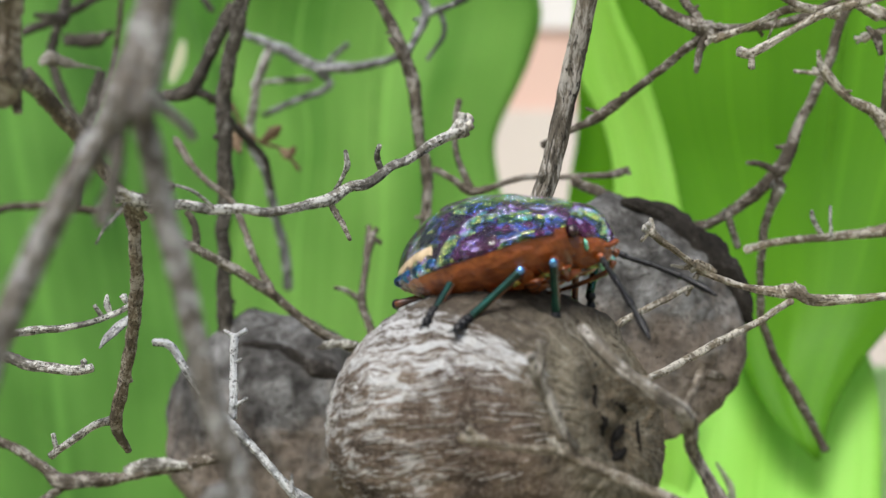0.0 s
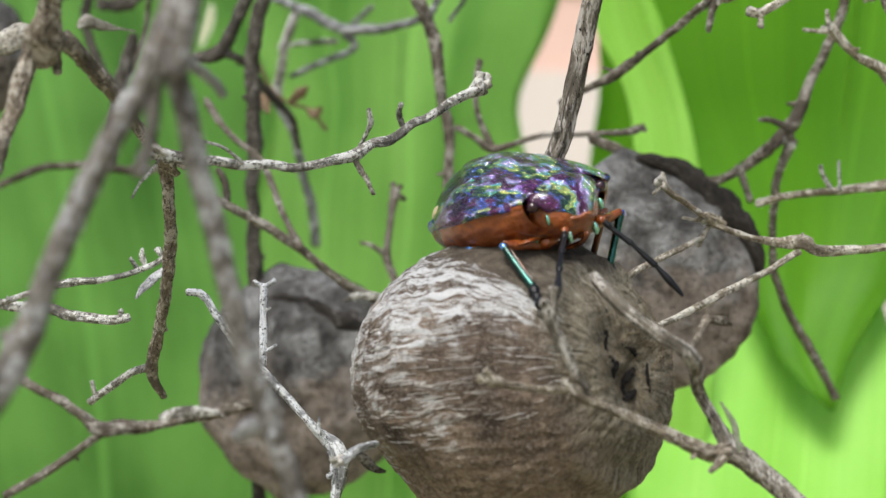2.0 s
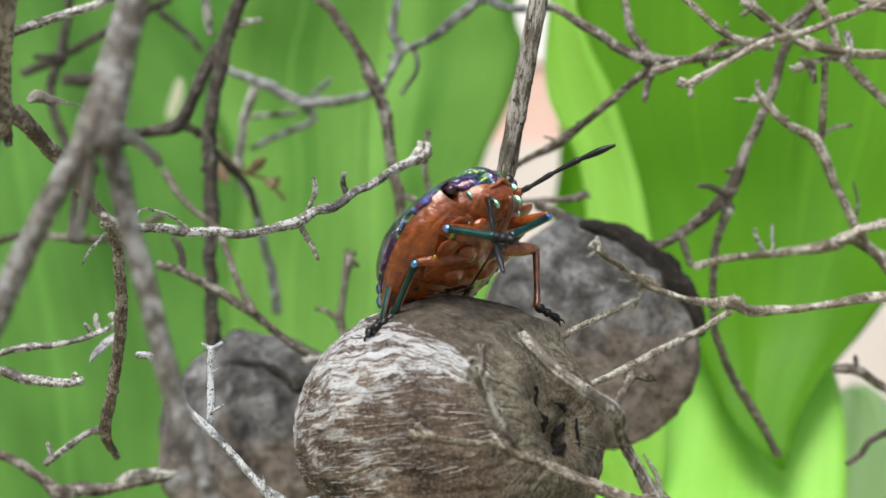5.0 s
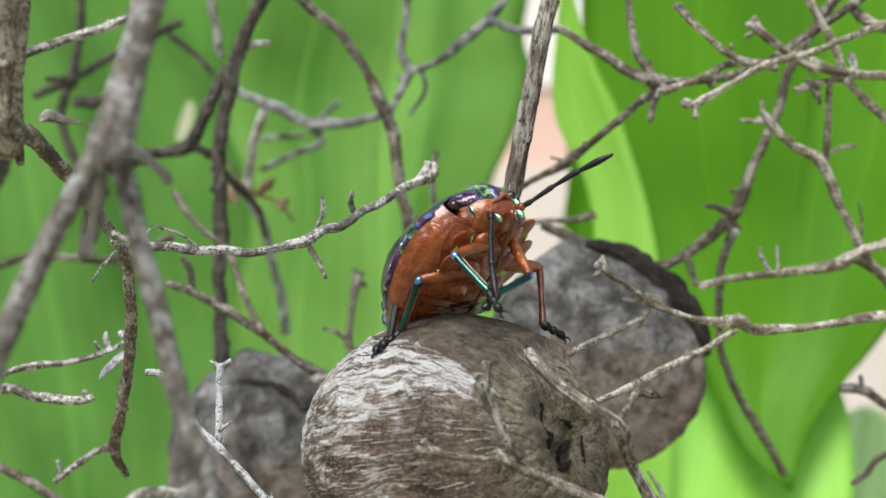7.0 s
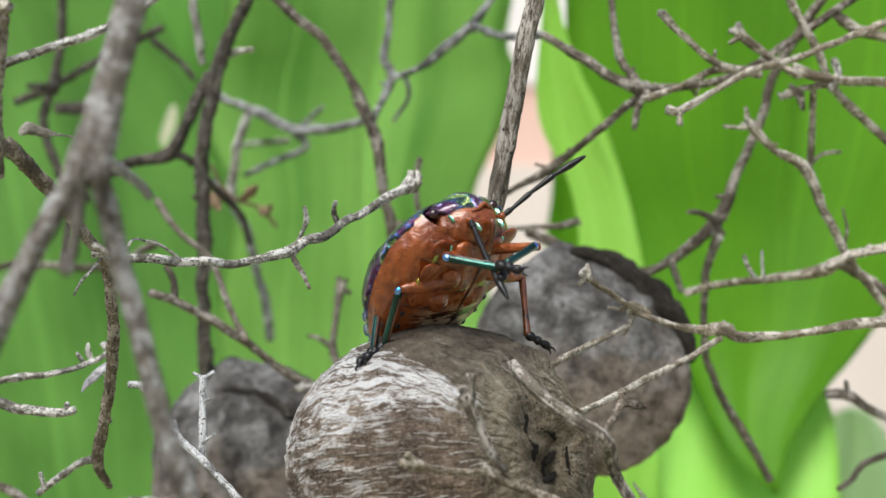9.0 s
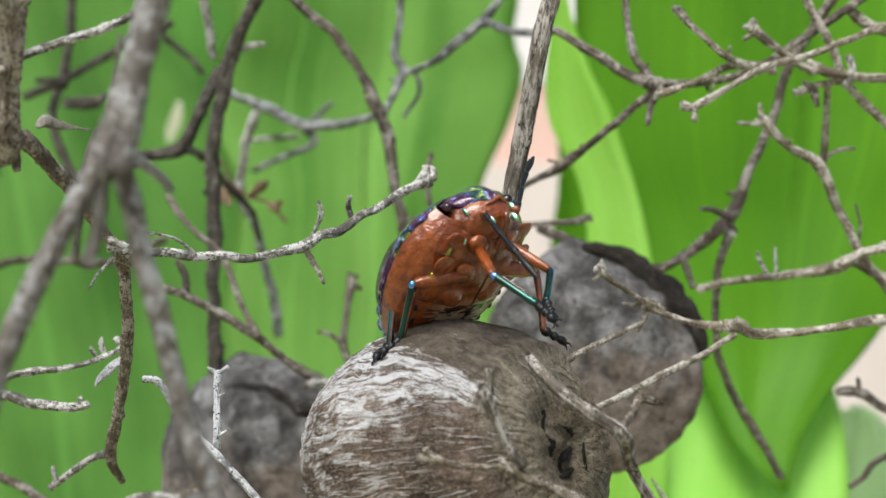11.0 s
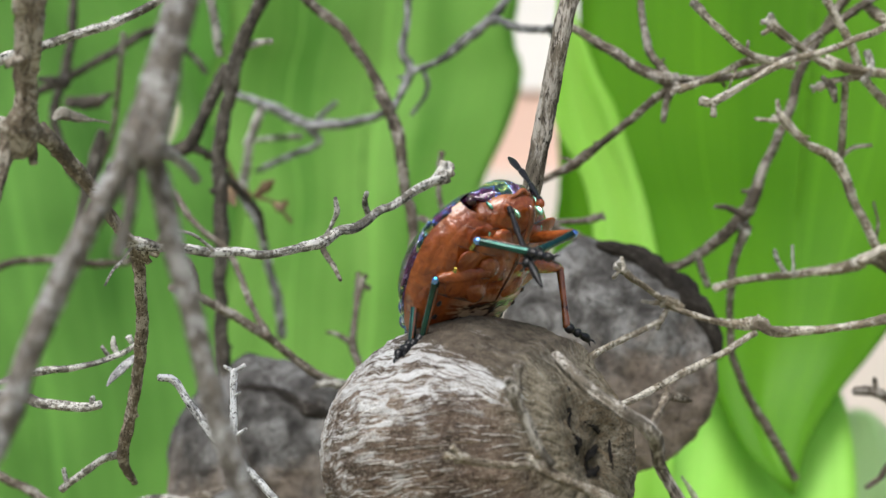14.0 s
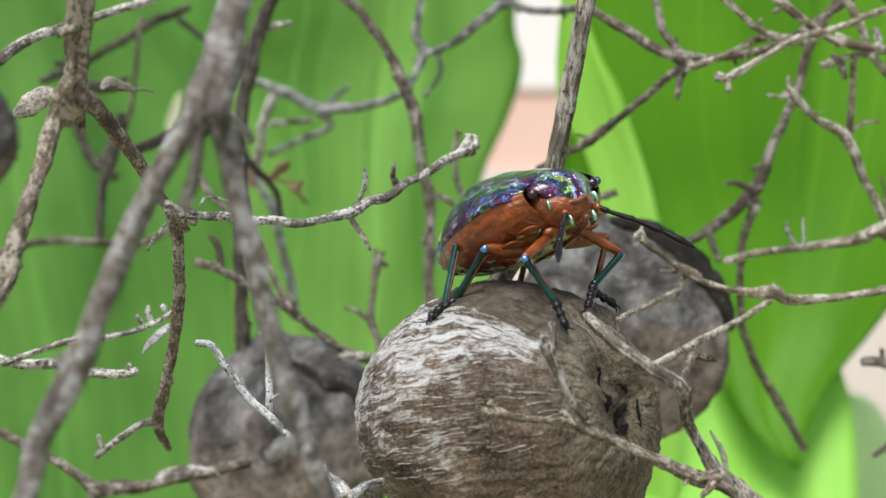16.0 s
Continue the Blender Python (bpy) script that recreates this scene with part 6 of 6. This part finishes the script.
# seconds and place in mm of each foot joint and antenna tip
FEET = {
    "hind_r": [(0.0, -1.7, -3.3, -3.7), (0.5, -1.8, -3.0, -3.2), (1.0, -3.9, -4.0, -1.8), (1.5, -3.4, -3.0, -2.5), (2.0, -1.9, 1.5, -4.2), (2.5, -2.1, -2.4, -3.0), (3.0, -2.2, -3.0, -3.8), (16.0, -2.2, -3.0, -3.8)],
    "mid_r": [(0.0, -0.1, -5.0, -4.0), (0.5, -0.8, -2.6, -3.1), (1.0, -1.4, -4.6, -4.2), (1.5, -1.8, -4.0, -3.4), (2.0, -2.2, 0.0, -4.3), (2.5, -1.75, -3.6, -3.2), (3.0, -1.6, -3.1, -3.5), (16.0, -1.6, -3.1, -3.5)],
    "front_r": [(0.0, 4.1, -3.9, -3.7), (0.5, 3.8, -3.4, -3.4), (1.0, 3.8, -4.3, -3.8), (1.5, 2.2, -6.4, -5.1), (2.0, 2.2, -6.5, -4.9), (2.5, 3.1, -6.5, -2.3), (3.0, 4.1, -6.0, -4.2), (3.5, 2.9, -7.5, 0.9), (4.0, 4.1, -7.5, 1.3), (6.5, 3.3, -7.5, 0.1), (7.0, 3.1, -7.5, -1.2), (7.5, 2.8, -7.5, -2.9), (8.0, 3.6, -7.5, 1.2), (10.5, 5.7, -7.5, 0.6), (11.0, 5.5, -7.5, -1.5), (11.5, 6.1, -6.0, -3.2), (12.0, 3.6, -7.5, 1.8), (12.5, 3.4, -7.5, 1.6), (13.0, 3.3, -7.5, -0.8), (13.5, 3.1, -7.5, -2.5), (14.0, 3.8, -7.5, 0.9), (14.5, 5.2, -7.5, 0.5), (15.0, 5.0, -6.0, -2.9), (15.5, 3.5, -6.0, -1.9), (16.0, 3.6, -6.0, -3.6)],
    "front_l": [(0.0, 6.2, 1.0, -3.0), (0.5, 6.1, 0.0, -3.3), (1.0, 6.9, -2.0, -3.9), (1.5, 7.4, 0.0, -3.0), (2.0, 6.4, -1.0, -4.1), (2.5, 6.8, -2.0, -2.7), (3.0, 5.8, -3.0, -3.0), (3.5, 6.0, -5.0, 1.6), (4.0, 5.1, -6.0, 1.2), (6.5, 3.6, -6.5, 0.1), (7.0, 3.5, -6.5, -1.3), (7.5, 3.5, -6.5, -2.7), (8.0, 4.2, -6.5, 1.1), (10.5, 6.2, -6.0, 0.7), (11.0, 6.0, -6.0, -1.4), (11.5, 5.7, -5.0, -2.7), (12.0, 4.0, -6.5, 1.8), (12.5, 3.7, -6.5, 1.6), (13.0, 3.6, -6.5, -0.7), (13.5, 3.6, -6.5, -2.3), (14.0, 4.3, -6.5, 1.0), (14.5, 5.8, -6.0, 0.6), (15.0, 6.2, -4.5, -3.2), (15.5, 6.4, -4.0, -0.9), (16.0, 5.9, -3.0, -2.7)],
    "mid_l": [(0.0, 5.5, 2.5, -4.5), (2.0, 5.5, 1.5, -4.5), (2.5, 6.2, -0.5, -3.1), (16.0, 6.2, -0.5, -3.1)],
    "hind_l": [(0.0, -3.9, 2.5, -3.8), (0.5, -3.9, 2.5, -3.8), (1.5, -3.0, 2.5, -3.9), (2.0, 2.2, 4.5, -3.6), (16.0, 2.2, 4.5, -3.6)],
    "antenna_r": [(0.0, 7.9, -7.0, -4.1), (0.5, 10.1, -8.0, -2.5), (1.0, 4.6, -9.0, -3.8), (1.5, 2.1, -10.0, -4.9), (2.0, 3.1, -10.0, -5.3), (2.5, 4.5, -9.0, -5.1), (3.0, 4.1, -9.0, -3.8), (3.5, 5.1, -9.0, -2.8), (4.0, 4.4, -9.0, -0.3), (6.5, 3.5, -9.0, -2.0), (7.0, 3.4, -9.0, -2.6), (7.5, 2.9, -9.0, -3.0), (8.0, 4.4, -9.0, -1.9), (10.5, 6.9, -9.0, -1.0), (11.0, 5.6, -9.0, -0.4), (11.5, 4.4, -9.0, -1.8), (12.0, 3.6, -9.0, -1.8), (12.5, 3.5, -9.0, -0.3), (13.0, 3.4, -9.0, -1.5), (13.5, 3.2, -9.0, -2.9), (14.0, 4.4, -9.0, -1.4), (14.5, 6.3, -9.0, -1.0), (15.0, 4.3, -9.0, -0.4), (15.5, 3.3, -9.0, -0.3), (16.0, 3.3, -10.0, -1.4)],
    "antenna_l": [(0.0, 10.1, -3.0, -2.0), (0.5, 7.3, -3.0, -2.1), (1.0, 7.6, -5.0, -5.0), (1.5, 8.3, -5.0, -5.5), (2.0, 9.2, -4.0, -4.7), (2.5, 10.1, -3.0, -0.3), (3.0, 9.7, -4.0, 3.2), (3.5, 9.7, -4.0, 4.5), (4.0, 9.4, -4.0, 5.0), (6.3, 9.1, -4.0, 5.6), (8.2, 8.8, -4.0, 6.0), (10.3, 5.8, 0.0, 5.8), (15.0, 3.1, 0.0, 5.4), (15.5, 10.0, -3.0, 1.2), (16.0, 10.5, -4.0, -0.3)],
}
MOMENTS = [0.0, 0.5, 1.0, 1.5, 2.0, 2.5, 3.0, 3.5, 4.0, 4.2, 6.3, 6.5, 7.0, 7.5, 8.0, 8.2, 10.3, 10.5, 11.0, 11.5, 12.0, 12.5, 13.0, 13.5, 14.0, 14.5, 15.0, 15.5, 16.0]


def at_time(rows, t):
    return [float(np.interp(t, [r[0] for r in rows], [r[k] for r in rows])) for k in range(1, len(rows[0]))]


def aimed(origin, ahead, up):
    """A pose at origin whose x axis points ahead and whose z axis leans to up."""
    x = ahead.normalized()
    y = up.cross(x)
    y = y.normalized() if y.length > 1e-5 else Vector((0, 1, 0))
    z = x.cross(y)
    m = Matrix((x, y, z)).transposed().to_4x4()
    m.translation = origin * MM
    return m


def motions():
    rows = {ob: [] for leg in legs.values() for ob in leg}
    body = []
    for t in MOMENTS:
        x, y, z = at_time(BUG, t)
        rx, ry, rz = at_time(TURN, t)
        m = pose(x, y, z, rx, ry, rz)
        inv = m.inverted()
        body.append((t, pose(x * MM, y * MM, z * MM, rx, ry, rz)))
        for key, obs in legs.items():
            where, side = key.split("_")
            s = -1 if side == "r" else 1
            goal = inv @ Vector(at_time(FEET[key], t))
            if where == "antenna":
                base = Vector((4.85, s * 1.25, -1.42))
                rows[obs[0]].append((t, aimed(base, goal - base, Vector((0.3, s * 0.4, 1)))))
                continue
            hx, hy, hz = HIPS[where]
            hip = Vector((hx, s * hy, hz))
            lf, lt = FEMUR[where], TIBIA[where]
            u = goal - hip
            d = min(max(u.length, abs(lf - lt) + 0.4), lf + lt - 0.05)
            u.normalize()
            pole = Vector((0.15, s * 1.5, 0.3)) if where == "front" else Vector((0.3, s * 1.4, 0.6)) if where == "mid" else Vector((0.0, s * 0.45, 1.0))
            v = (pole - u * pole.dot(u)).normalized()
            a = (lf * lf - lt * lt + d * d) / (2 * d)
            knee = hip + u * a + v * math.sqrt(max(lf * lf - a * a, 0.0))
            ankle = hip + u * d
            down = (ankle - knee).normalized()
            rows[obs[0]].append((t, aimed(hip, knee - hip, v)))
            rows[obs[1]].append((t, aimed(knee, down, v)))
            flat = inv.to_3x3() @ Vector((m.to_3x3() @ Vector((0.3, s * 1.0, 0.0))).xy.to_3d())
            toe = down * 0.8 + flat * 0.35 if where == "front" else down * 0.45 + flat.normalized() * 0.9
            rows[obs[2]].append((t, aimed(ankle, toe, v)))
    walk(bug, body)
    for ob, r in rows.items():
        walk(ob, r)


motions()
